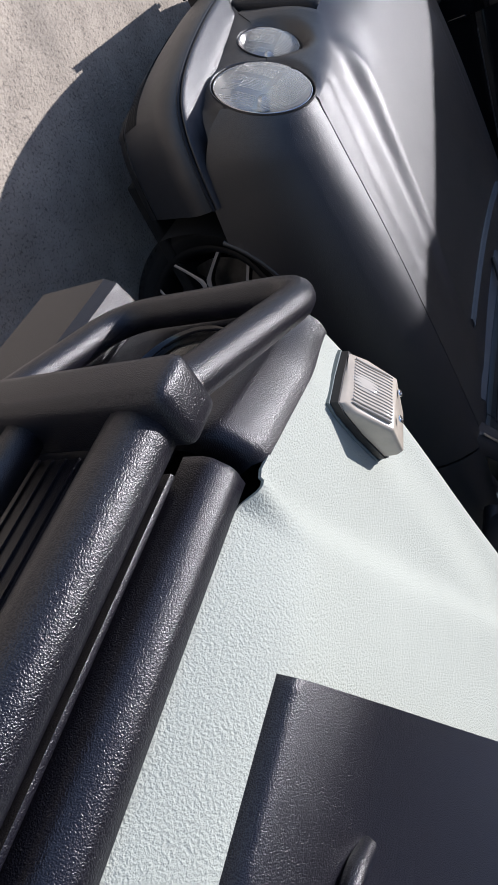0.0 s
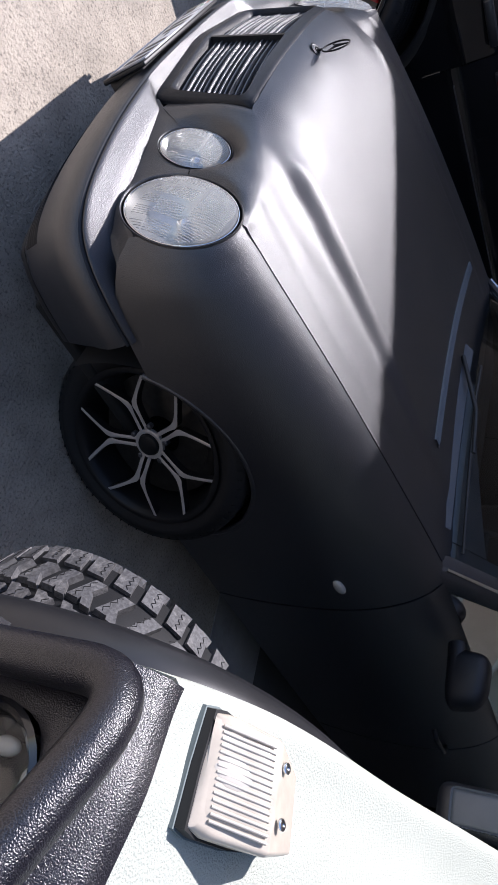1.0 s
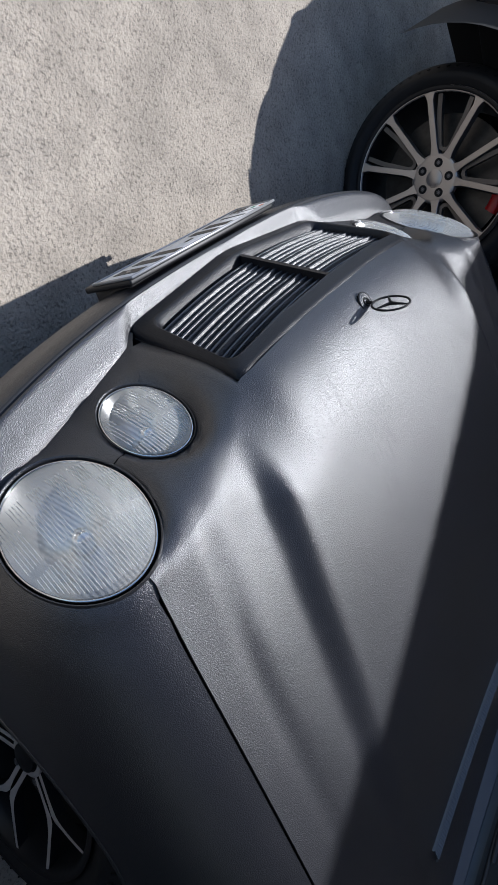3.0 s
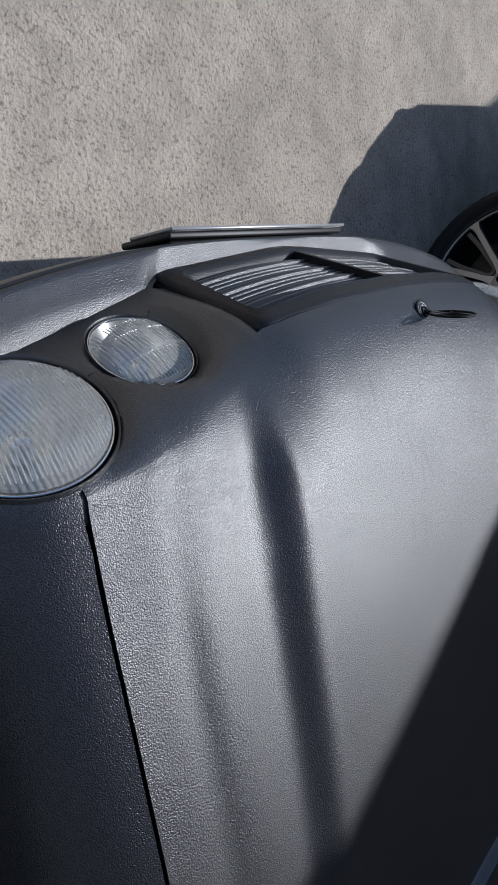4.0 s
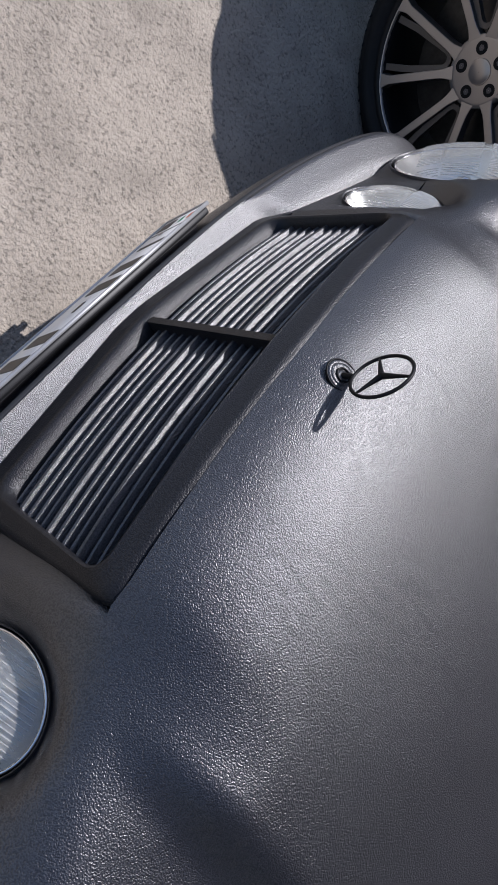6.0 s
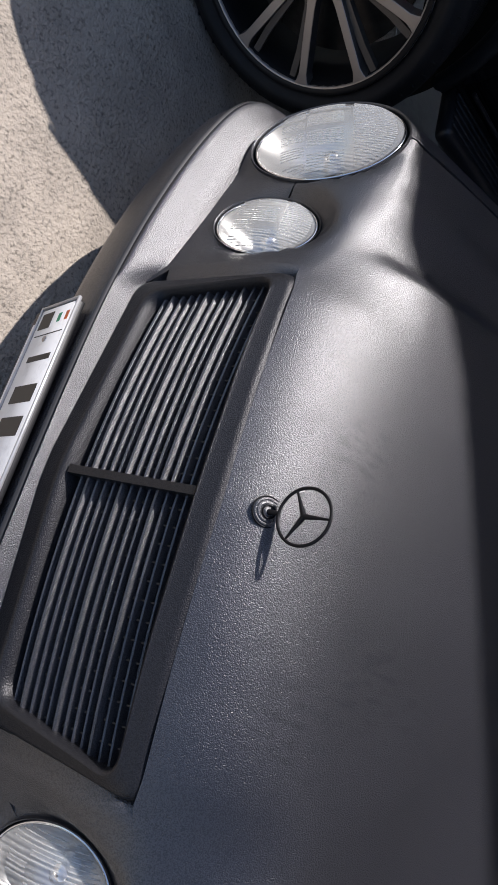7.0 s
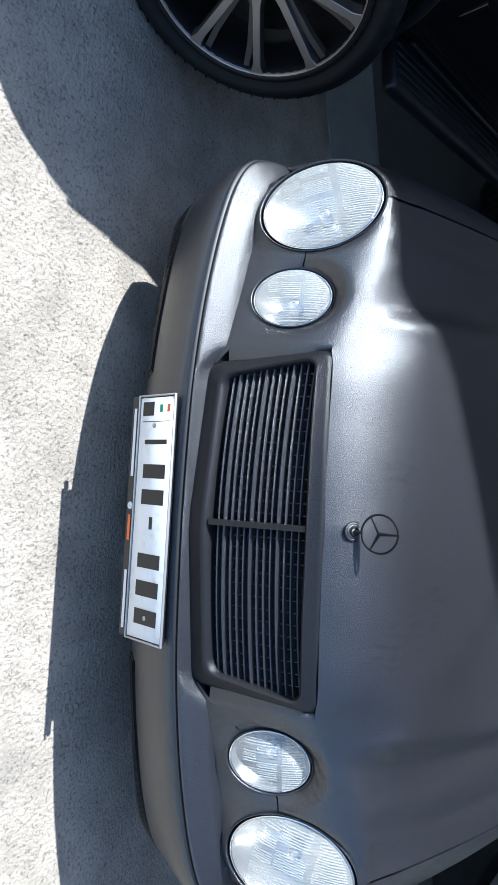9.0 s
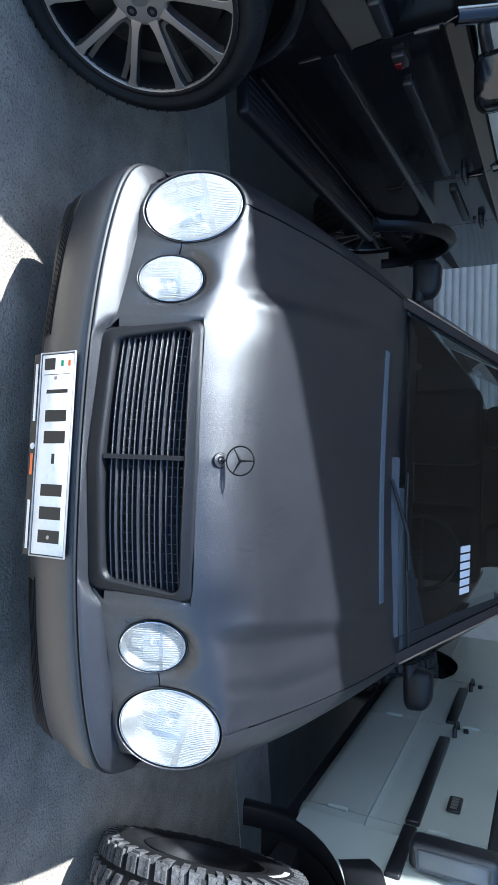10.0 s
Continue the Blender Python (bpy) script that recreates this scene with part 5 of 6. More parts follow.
for y, p in ((1.79, fd), (2.56, rd)):
    bm = bmesh.new()
    tube(bm, rounded([(-0.03, y - 0.06, 1.165), (0.012, y - 0.055, 1.165), (0.012, y + 0.05, 1.165), (-0.03, y + 0.055, 1.165)], 0.015), 0.012, 8)
    part("door_handle", bm, M_FLARE, p)
    bm = bmesh.new()
    lathe(bm, [(0.001, 0.0), (0.010, -0.002), (0.012, -0.03)], 14, "x")
    for v in bm.verts:
        v.co += Vector((-0.006, y + 0.01, 1.125))
    part("lock", bm, M_CHROMEDULL, p)
for z in (0.80, 1.2):
    for y in (0.527, 1.837):
        bm = bmesh.new()
        tube(bm, [(-0.026, y, z - 0.04), (-0.026, y, z + 0.04)], 0.010, 8)
        part("hinge", bm, M_GLOSSBLACK, black)
# lighter metal line that paints in the glint along the black body crease
bm = bmesh.new()
tube(bm, [(-0.026, 0.6, 0.884), (-0.026, 2.36, 0.884)], 0.0035, 6)
part("crease_glint", bm, M_CHROMEDULL, black)
# running board
rb = new("running_board")
rb.parent = black
rb["label"] = "ribbed black running board"
bm = bmesh.new()
box(bm, -0.08, 0.10, 0.53, 2.34, 0.50, 0.555, 0.022, 3)
part("board", bm, M_FLARE, rb)
for k in range(5):
    bm = bmesh.new()
    box(bm, -0.045 + 0.026 * k, -0.035 + 0.026 * k, 0.54, 2.30, 0.553, 0.560, 0.002, 1)
    part("tread_rib", bm, M_FLARE, rb)
bm = bmesh.new()
tube(bm, [(-0.024, 0.55, 0.60), (-0.024, 2.34, 0.58)], 0.007, 8)
part("sill_moulding", bm, M_FLARE, rb)
# mirror
bm = bmesh.new()
box(bm, 0.02, 0.20, 0.62, 0.74, 1.33, 1.52, 0.04, 3)
bmir = part("door_mirror", bm, M_GLOSSBLACK, black)
bm = bmesh.new()
tube(bm, [(-0.06, 0.68, 1.36), (0.05, 0.68, 1.38)], 0.02, 8)
part("mirror_foot", bm, M_FLARE, bmir)


# ---------------------------------------------------------------- pale off-roader
white = thing("pale_offroader", "pale green-white off-road wagon with black bull bar and mud tyres", "car", (1.657, 0.344, 0), "boxy off-roaders")
white.rotation_euler = (0, 0, radians(3.73))
ftop = lambda y: 1.081 + 0.165 * y
HX0, HX1 = 0.296, 1.444
edge_w = herm([0, 0.1, 0.2, 0.3, 0.5, 0.8, 1.2], [0, -0.02, -0.033, -0.04, -0.047, -0.065, -0.088])


def ease(t):
    t = min(1.0, max(0.0, t))
    return t * t * (3 - 2 * t)


def hood_w(x, y):
    """One sweep of sheet from the fender tops up to the hood, with a rolled front lip."""
    xx = min(x, 1.74 - x)
    xc = 0.285 - 0.31 * max(y, 0.0)
    low = ftop(y) + 0.015 * ease(xx / 0.12) + 0.009 * min(1.0, max(0.0, (xx - 0.12) / 0.16)) * max(0.0, 1 - max(y, 0.0) / 0.3)
    top = max(low, 1.143 + 0.141 * y)
    z = low + (top - low) * (0.35 * ease((xx - xc) / 0.05) + 0.65 * min(1.0, max(0.0, (xx - xc) / (0.45 - xc))))
    if xx < HX0 - 0.001:
        return z
    # rolled front lip, dying out into the fender at its ends
    q = min(1.0, max(0.0, (0.050 - y) / 0.100))
    lip = (z - min(z, 1.078)) * q**1.6
    return z - lip * ease((xx - HX0) / 0.04)


ysm = [-0.05, -0.047, -0.04, -0.03, -0.015] + [0.0, 0.006, 0.012, 0.018, 0.026] + [0.04 + 0.02 * i for i in range(8)] + [0.2 + 0.05 * i for i in range(21)]
bm = bmesh.new()
xsn = [HX0 + 0.05 * (i / 6) for i in range(7)] + [HX0 + 0.05 + (HX1 - HX0 - 0.10) * i / 16 for i in range(1, 17)] + [HX1 - 0.05 + 0.05 * i / 6 for i in range(1, 7)]
grid(bm, [[(x, y, hood_w(x, y)) for y in ysm] for x in xsn])
thicken(bm, 0.004)
part("hood", bm, M_WHITE, white, "pale textured hood with rolled front lip")
for x0, x1 in ((0.0, HX0), (HX1, 1.74)):
    bm = bmesh.new()
    rows = []
    out = x0 == 0.0
    for y in ysm[5:]:
        qs = [1 - 0.97 * k / 26 for k in range(27)] if out else [0.97 * k / 26 for k in range(27)]
        o = x0 + edge_w(y) if out else x1 - edge_w(y)
        xa, xb = (o, x1) if out else (x0, o)
        pr = []
        for q in qs:
            px = xa + (xb - xa) * q
            # the front edge sweeps forwards towards the grille
            py = y - 0.055 * min(1.0, max(0.0, px if out else 1.74 - px) / 0.284) * max(0.0, 1 - y / 0.3)
            pr.append((px, py, hood_w(min(px, HX0 - 0.0011) if out else max(px, HX1 + 0.0011), py)))
        sg = -1 if out else 1
        pr += [(o, y, hood_w(o + (0.004 if out else -0.004), y) - 0.003), (o + sg * 0.008, y, ftop(y) - 0.012), (o + sg * 0.014, y, ftop(y) - 0.05)] + [(o + sg * (0.016 + 0.02 * k / 9), y, ftop(y) - 0.05 - (ftop(y) - 0.65) * k / 9) for k in range(1, 10)]
        rows.append(pr)
    grid(bm, rows)
    cut_arch(bm, 0.617, 0.43, 0.52)
    thicken(bm, 0.004)
    part("front_fender", bm, M_WHITE, white, "flat-topped pale fender")
# black panel laid on the hood
bm = bmesh.new()
px0, px1, py0, py1 = 0.475, 1.265, 0.022, 0.95
grid(bm, [[(x, y, hood_w(x, y) + h) for y, h in ((py0, -0.002), (py0 + 0.002, 0.014), (py0 + 0.012, 0.019), (0.2, 0.019), (0.4, 0.019), (0.6, 0.019), (0.8, 0.019), (py1 - 0.01, 0.019), (py1, -0.002))] for x in [px0, px0 + 0.001, px0 + 0.012] + [px0 + 0.05 + (px1 - px0 - 0.1) * i / 8 for i in range(9)] + [px1 - 0.012, px1]])
for v in bm.verts:
    edge = abs(v.co.x - px0) < 5e-4 or abs(v.co.x - px1) < 5e-4
    mid = (px0 + px1) / 2
    h = v.co.z - hood_w(v.co.x, v.co.y)
    v.co.x = mid + (v.co.x - mid) * (1 + 0.24 * (v.co.y - py0) / (px1 - mid))
    v.co.z = hood_w(min(max(v.co.x, HX0 + 0.05), HX1 - 0.05), v.co.y) + (-0.002 if edge else h)
hp = part("hood_panel", bm, M_RAPTOR_W, white, "black textured protector panel on the hood")
bm = bmesh.new()
tube(bm, rounded([(0.575, 0.20, hood_w(0.575, 0.2) + 0.02), (0.61, 0.16, hood_w(0.6, 0.16) + 0.03), (0.95, 0.15, hood_w(0.9, 0.15) + 0.03)], 0.03), 0.012, 8)
part("panel_ridge", bm, M_RAPTOR_W, hp)
# grille shell and slats in front of the hood
bm = bmesh.new()
rows = []
for x in [0.30, 0.31] + [0.32 + 1.10 * i / 14 for i in range(15)] + [1.43, 1.44]:
    e = 0.012 if x in (0.30, 1.44) else 0.0
    rows.append([(x, -0.03, 0.80), (x, -0.056 + e, 0.82), (x, -0.056 - e, 1.076 - e), (x, -0.058 - e, 1.084 - e), (x, -0.063 - e, 1.088 - e), (x, -0.084 + e, 1.088 - e), (x, -0.093 + e, 1.085 - e), (x, -0.108 + e, 1.071 - e), (x, -0.112 + e, 1.060 - e), (x, -0.112 + e, 1.036)])
grid(bm, rows)
part("grille_shell", bm, M_RAPTOR_W, white, "black textured grille shell")
for k in range(9):
    z = 1.046 - 0.020 * k
    yk = -0.128 - 0.016 * min(k, 2)
    bm = bmesh.new()
    rows = [[(x, yk + 0.016, z - 0.03), (x, yk + 0.009, z - 0.002), (x, yk + 0.004, z + 0.002), (x, yk - 0.001, z), (x, yk + 0.003, z - 0.03)] for x in (0.345, 0.88, 1.395)]
    grid(bm, rows)
    part("grille_slat", bm, M_RAPTOR_W, white)
bm = bmesh.new()
box(bm, 0.31, 1.43, -0.045, -0.03, 0.78, 1.05)
part("radiator_screen", bm, M_GAP, white)
# headlamp surrounds with lamps
for x0, x1, lx in ((0.0, 0.281, 0.155), (1.459, 1.74, 1.585)):
    bm = bmesh.new()
    rows = []
    for i in range(29):
        x = x0 + (x1 - x0) * i / 28
        s = abs(x - (x1 if x0 == 0.0 else x0)) / 0.02
        dz = 0.012 * max(0.0, 1 - s)**2
        rows.append([(x, 0.002 - dz, 1.082), (x, -0.015, 1.080), (x, -0.023, 1.0765), (x, -0.038, 1.065), (x, -0.052, 1.053), (x, -0.060, 1.045), (x, -0.064, 1.03)] + [(x, -0.066, 1.03 - 0.013 * j) for j in range(1, 20)])
        reach = abs(x - (x0 if x0 == 0.0 else x1))
        rise, sweep = 0.014 * ease(reach / 0.12), 0.055 * min(1.0, reach / 0.284)
        rows[-1] = [(a, b + 0.6 * dz - (sweep if c > 1.0 else sweep * 0.7), c - dz + rise if c > 1.0 else c) for a, b, c in rows[-1]]
    if x0 == 0.0:
        rows.append([(a + 0.002, b + 0.02, c - 0.03) for a, b, c in rows[-1]])
    else:
        rows.insert(0, [(a - 0.002, b + 0.02, c - 0.03) for a, b, c in rows[0]])
    grid(bm, rows)
    dead = [f for f in bm.faces if all(math.hypot(v.co.x - lx, v.co.z - 0.948) < 0.091 and v.co.y < -0.06 for v in f.verts)]
    bmesh.ops.delete(bm, geom=dead, context="FACES")
    for v in bm.verts:
        d = math.hypot(v.co.x - lx, v.co.z - 0.948)
        if d < 0.091 and v.co.y < -0.06:
            v.co.x, v.co.z = lx + (v.co.x - lx) * 0.091 / d, 0.948 + (v.co.z - 0.948) * 0.091 / d
    thicken(bm, 0.003)
    sur = part("lamp_surround", bm, M_RAPTOR_W, white, "black textured headlamp surround")
    bm = bmesh.new()
    lathe(bm, [(0.092, -0.072), (0.087, -0.076), (0.081, -0.07), (0.079, -0.05), (0.078, -0.02)], 36, "y")
    for v in bm.verts:
        v.co += Vector((lx, 0, 0.948))
    lm = part("headlamp", bm, M_GLOSSBLACK, sur)
    bm = bmesh.new()
    lathe(bm, [(0.001, -0.006), (0.03, -0.008), (0.06, -0.022), (0.078, -0.05)], 36, "y")
    for v in bm.verts:
        v.co += Vector((lx, 0, 0.948))
    part("reflector", bm, M_GLOSSBLACK, lm)
    for k in range(7):
        a = 2 * math.pi * k / 6
        bm = bmesh.new()
        bmesh.ops.create_uvsphere(bm, u_segments=10, v_segments=8, radius=0.016 if k < 6 else 0.02)
        for v in bm.verts:
            # flat cells, longer round the ring than across it
            u, t = v.co.x * (0.62 if k < 6 else 0.4), v.co.z * (1.15 if k < 6 else 0.4)
            rc = 0.056 if k < 6 else 0.0
            v.co = Vector((lx + (rc + u) * math.cos(a) - t * math.sin(a), -0.036 + v.co.y * 0.5, 0.948 + (rc + u) * math.sin(a) + t * math.cos(a)))
        part("led_cell", bm, M_LAMPCELL, lm)
    bm = bmesh.new()
    lathe(bm, [(0.001, -0.084), (0.04, -0.081), (0.066, -0.074), (0.080, -0.066)], 36, "y")
    for v in bm.verts:
        v.co += Vector((lx, 0, 0.948))
    part("lens", bm, M_GLASSCLEAR, lm).visible_shadow = False
    lm.location.y = -0.020
# fender-top indicators
def indicator(x, sg):
    """Wedge lamp: ribbed face rising towards the windscreen, flat crown with two screws, sloped tail."""
    o = new("indicator")
    o.parent = white
    o["label"] = "clear ribbed indicator lamp with black gasket and two screws"
    # footprint on the fender: across, along
    foot = [(0.004, 0.037), (0.060, 0.030), (0.115, 0.026), (0.119, 0.045), (0.116, 0.095), (0.104, 0.162), (0.094, 0.172), (0.034, 0.172), (0.022, 0.162), (0.002, 0.098), (-0.001, 0.055)]

    def at(p, q, h):
        return (x + sg * p, q, ftop(q) + 0.015 * ease(p / 0.12) + h)

    def grow(g):
        return [(0.059 + (p - 0.059) * g, 0.092 + (q - 0.092) * g) for p, q in foot]

    def ring_solid(name, mm, rings, parent, lab="", bevel=0.0):
        b = bmesh.new()
        loops = [[b.verts.new(at(*v)) for v in r] for r in rings]
        n = len(loops[0])
        for lo_, hi_ in zip(loops, loops[1:]):
            for i in range(n):
                b.faces.new((lo_[i], lo_[(i + 1) % n], hi_[(i + 1) % n], hi_[i]))
        b.faces.new(loops[0][::-1])
        b.faces.new(loops[-1])
        bmesh.ops.triangulate(b, faces=[f for f in b.faces if len(f.verts) > 4])
        if bevel:
            sharp = [e for e in b.edges if len(e.link_faces) == 2 and e.calc_face_angle(0.0) > 0.5]
            bmesh.ops.bevel(b, geom=sharp, offset=bevel, segments=2, affect="EDGES", profile=0.6, clamp_overlap=True)
        return part(name, b, mm, parent, lab)

    ring_solid("gasket_base", M_GASKET, [[(p, q, -0.003) for p, q in grow(1.03)], [(p, q, 0.005) for p, q in grow(1.03)]], o)
    ring_solid("gasket", M_BLACK, [[(p, q, 0.005) for p, q in grow(1.0)], [(p, q, 0.016) for p, q in grow(0.99)]], o, "black rubber gasket")

    def crown(q):
        return 0.022 + 0.040 * ease((q - 0.028) / 0.075) - 0.040 * max(0.0, (q - 0.132) / 0.040)**1.5

    ring_solid("lens_body", M_INDLENS, [[(p, q, 0.015) for p, q in grow(0.955)], [(p, q, crown(q) - 0.006) for p, q in grow(0.93)], [(p, q, crown(q) - 0.001) for p, q in grow(0.86)]], o, "milky clear plastic lens", 0.0025)
    b = bmesh.new()
    grid(b, [[at(0.012 + 0.094 * i / 8, q, crown(q) + (0.0014 if 0 < i < 8 and 0 < j < 10 else -0.004)) for j, q in enumerate([0.036 + 0.0056 * k for k in range(11)])] for i in range(9)])
    ln = part("lens", b, M_INDLENS, o, "ribbed clear lens face")
    for k in range(15):
        xx = 0.017 + 0.006 * k
        b = bmesh.new()
        tube(b, [at(xx, q, crown(q) + 0.0012) for q in (0.042, 0.052, 0.062, 0.072, 0.082, 0.088)], 0.0017, 6)
        part("lens_rib", b, M_REPEAT, ln)
    b = bmesh.new()
    bmesh.ops.create_uvsphere(b, u_segments=16, v_segments=8, radius=0.016)
    for v in b.verts:
        v.co = Vector(at(0.055 + v.co.x, 0.056 + v.co.y, crown(0.056 + v.co.y) + 0.0005 + v.co.z * 0.18))
    part("bulb_dome", b, M_REPEAT, ln)
    for xx in (0.030, 0.080):
        b = bmesh.new()
        lathe(b, [(0.0055, 0.0), (0.0055, 0.0024), (0.0045, 0.003), (0.0016, 0.003), (0.0012, 0.0018), (0.0003, 0.0016)], 14, "z")
        for v in b.verts:
            v.co = Vector(at(xx + v.co.x, 0.106 + v.co.y, crown(0.106) - 0.001 + v.co.z))
        part("screw", b, M_CHROME, o, "cross-head screw")


indicator(0.0, 1)
indicator(1.74, -1)
# fender flare, wheels
for hy in (0.617, 3.46):
    for xo, sg in ((-0.012, -1), (1.752, 1)):
        bm = bmesh.new()
        rows = []
        for i in range(41):
            a = radians(-10 + 200 * i / 40)
            c, s = math.cos(a), math.sin(a)
            k = (abs(c)**3 + abs(s)**3)**(-1 / 3)
            pr = ((0.0, 0.66), (0.016, 0.665), (0.045, 0.66), (0.072, 0.645), (0.086, 0.625), (0.09, 0.60), (0.09, 0.53), (0.08, 0.522), (0.0, 0.525))
            # squared-off outline, its top kept under the fender edge
            rows.append([(xo + sg * (e if hy < 1 else 0.5 * e - 0.03), hy + r * c * (k if r > 0.56 else 1) * (0.93 if r > 0.56 else 1), min(0.43 + r * s * (k if r > 0.56 else 1), (ftop(hy + r * c) - 0.04 - 0.25 * e) if hy < 1 else 1.08)) for e, r in pr])
        grid(bm, rows)
        part("wheel_flare", bm, M_FLARE, white, "wide black wheel-arch flare")


def mud_wheel(x, y, side, steer=0):
    wob = new("wheel")
    wob.parent = white
    wob.matrix_basis = pose(x, y, 0.406, 0, 0, steer)
    R, w = 0.388, 0.15
    bm = bmesh.new()
    lathe(bm, [(0.228, -w * 0.8), (0.238, -w * 0.95), (0.285, -w * 1.02), (0.33, -w * 1.03), (R - 0.03, -w * 0.98), (R, -w * 0.85), (R + 0.004, 0), (R, w * 0.85), (R - 0.03, w * 0.98), (0.33, w * 1.03), (0.285, w * 1.02), (0.238, w * 0.95), (0.228, w * 0.8)], 64, "x")
    tyre = part("tyre", bm, M_RUBBER, wob, "dusty mud-terrain tyre")
    rnd = random.Random(7)
    n = 40
    single = x < 0.5 and y < 1.0
    bm = bmesh.new()
    def lug(h0, h1, a0, a1, r0, r1, skew, tilt=0.0):
        vs = []
        b = bmesh.new() if single else bm
        for r in (r0, r1):
            k = 0.0 if r == r0 else 0.12
            for h, a in ((h0, a0), (h1, a0 + skew), (h1, a1 + skew), (h0, a1)):
                hc, ac = (h0 + h1) / 2, (a0 + a1 + skew) / 2
                hh, aa = h + (hc - h) * k, a + (ac - a) * k
                rr = r - tilt * abs(hh) / w
                vs.append(b.verts.new((hh, rr * math.cos(aa), rr * math.sin(aa))))
        for q in ((4, 5, 6, 7), (0, 4, 7, 3), (1, 2, 6, 5), (0, 1, 5, 4), (3, 7, 6, 2)):
            b.faces.new([vs[j] for j in q])
        if single:
            part("tread_block", b, M_DUSTRUBBER, wob, smooth=False)
    da = 2 * math.pi / n
    for i in range(n):
        a = i * da
        j = rnd.uniform(-0.012, 0.012)
        for s in (-1, 1):
            ph = a + (da / 2 if s > 0 else 0)
            lug(s * w * 0.58, s * w * 0.97, ph + j, ph + da * 0.74 + j, R - 0.012, R + 0.017, 0.03, 0.012)
            lug(s * w * 0.80, s * w * 1.02, ph + da * 0.05, ph + da * (0.62 if i % 2 else 0.45), R - 0.05, R - 0.004, 0.0)
            lug(s * w * 0.06, s * w * 0.50, ph + da * 0.08 + j, ph + da * 0.55 + j, R - 0.008, R + 0.018, s * 0.07)
            lug(s * w * 0.02, s * w * 0.28, ph + da * 0.61 - j, ph + da * 1.0 - j, R - 0.008, R + 0.018, -s * 0.05)
    if single:
        bm.free()
    else:
        tagged(part("tread", bm, M_DUSTRUBBER, tyre, smooth=False), kind="stuff")
    # zigzag cuts in the blocks
    bm = bmesh.new()
    for i in range(n):
        for s in (-1, 1):
            ph = i * da + (da / 2 if s > 0 else 0)
            for h0, h1, f in ((0.12, 0.44, 0.33), (0.64, 0.92, 0.30)):
                pts = []
                for k in range(7):
                    h = s * w * (h0 + (h1 - h0) * k / 6)
                    b = ph + da * f + (0.012 if k % 2 else -0.006) + (s * 0.035 * (k / 6) if f > 0.31 else 0.015 * k / 6)
                    rr = R + (0.0182 if f > 0.31 else 0.0172 - 0.012 * abs(h) / w)
                    pts.append((h, rr * math.cos(b), rr * math.sin(b)))
                tube(bm, pts, 0.0008, 4)
    tagged(part("tread_siping", bm, M_GAP, tyre, smooth=False), kind="stuff")
    # raised sidewall lettering as plain pale bars
    for k in range(10):
        a = 1.25 + 0.062 * k
        bm = bmesh.new()
        pts = [(side * w * 1.032, r * math.cos(b), r * math.sin(b)) for r, b in ((0.300, a), (0.300, a + 0.04), (0.322, a + 0.04), (0.322, a))]
        bm.faces.new([bm.verts.new(p) for p in pts])
        r = bmesh.ops.extrude_face_region(bm, geom=bm.faces[:])
        for v in [g for g in r["geom"] if isinstance(g, bmesh.types.BMVert)]:
            v.co.x -= side * 0.004
        part("sidewall_bar", bm, M_INKWHITE, tyre, smooth=False)
    bm = bmesh.new()
    lathe(bm, [(0.234, side * w * 0.9), (0.236, side * w * 0.97), (0.228, side * w * 0.97), (0.220, side * w * 0.85), (0.212, side * w * 0.55), (0.206, side * w * 0.52), (0.20, side * w * 0.2), (0.185, -side * w * 0.2), (0.10, -side * w * 0.1), (0.09, side * w * 0.1), (0.05, side * w * 0.15), (0.001, side * w * 0.15)], 48, "x")
    rim = part("rim", bm, M_RIMDARK, wob, "black steel rim")
    for k in range(5):
        a = 2 * math.pi * k / 5
        bm = bmesh.new()
        lathe(bm, [(0.001, side * w * 0.2), (0.011, side * w * 0.2), (0.012, -side * w * 0.1)], 6, "x")
        for v in bm.verts:
            v.co += Vector((0, 0.07 * math.cos(a), 0.07 * math.sin(a)))
        part("wheel_nut", bm, M_ALLOY, rim)


for hy in (0.617, 3.46):
    st = -27 if hy < 1 else 0
    mud_wheel(-0.03, hy - 0.01, -1, st)
    mud_wheel(1.77, hy - 0.01, 1, st)
    for xo, sg in ((0.0, 1), (1.74, -1)):
        bm = bmesh.new()
        lathe(bm, [(0.515, 0.0), (0.52, sg * 0.4), (0.05, sg * 0.41)], 28, "x", 0.0, math.pi)
        for v in bm.verts:
            v.co += Vector((xo - sg * 0.02, hy, 0.43))
            v.co.z = min(v.co.z, 1.04)
        part("wheel_well", bm, M_GAP, white)

# bull bar of bent tube
bull = new("bull_bar")
bull.parent = white
bull["label"] = "black textured tube bull bar with lamp guards"
TR = 0.0235
bm = bmesh.new()
tube(bm, [(0.315 + 1.11 * i / 8, -0.192, 1.052) for i in range(9)], 0.034, 16)
part("top_tube", bm, M_RAPTOR_W, bull)
for x, sg in ((0.318, -1), (1.422, 1)):
    bm = bmesh.new()
    box(bm, x - 0.03, x + 0.03, -0.24, -0.165, 0.62, 1.105, 0.014, 3)
    part("upright", bm, M_RAPTOR_W, bull)
    o = 0.01 if sg < 0 else 1.73
    bm = bmesh.new()
    tube(bm, rounded([(x, -0.205, 1.074), (o - sg * 0.016, -0.092, 1.106), (o - sg * 0.010, -0.100, 0.79), (x, -0.19, 0.76)], 0.07, 9), TR, 16)
    part("lamp_guard", bm, M_RAPTOR_W, bull)
bm = bmesh.new()
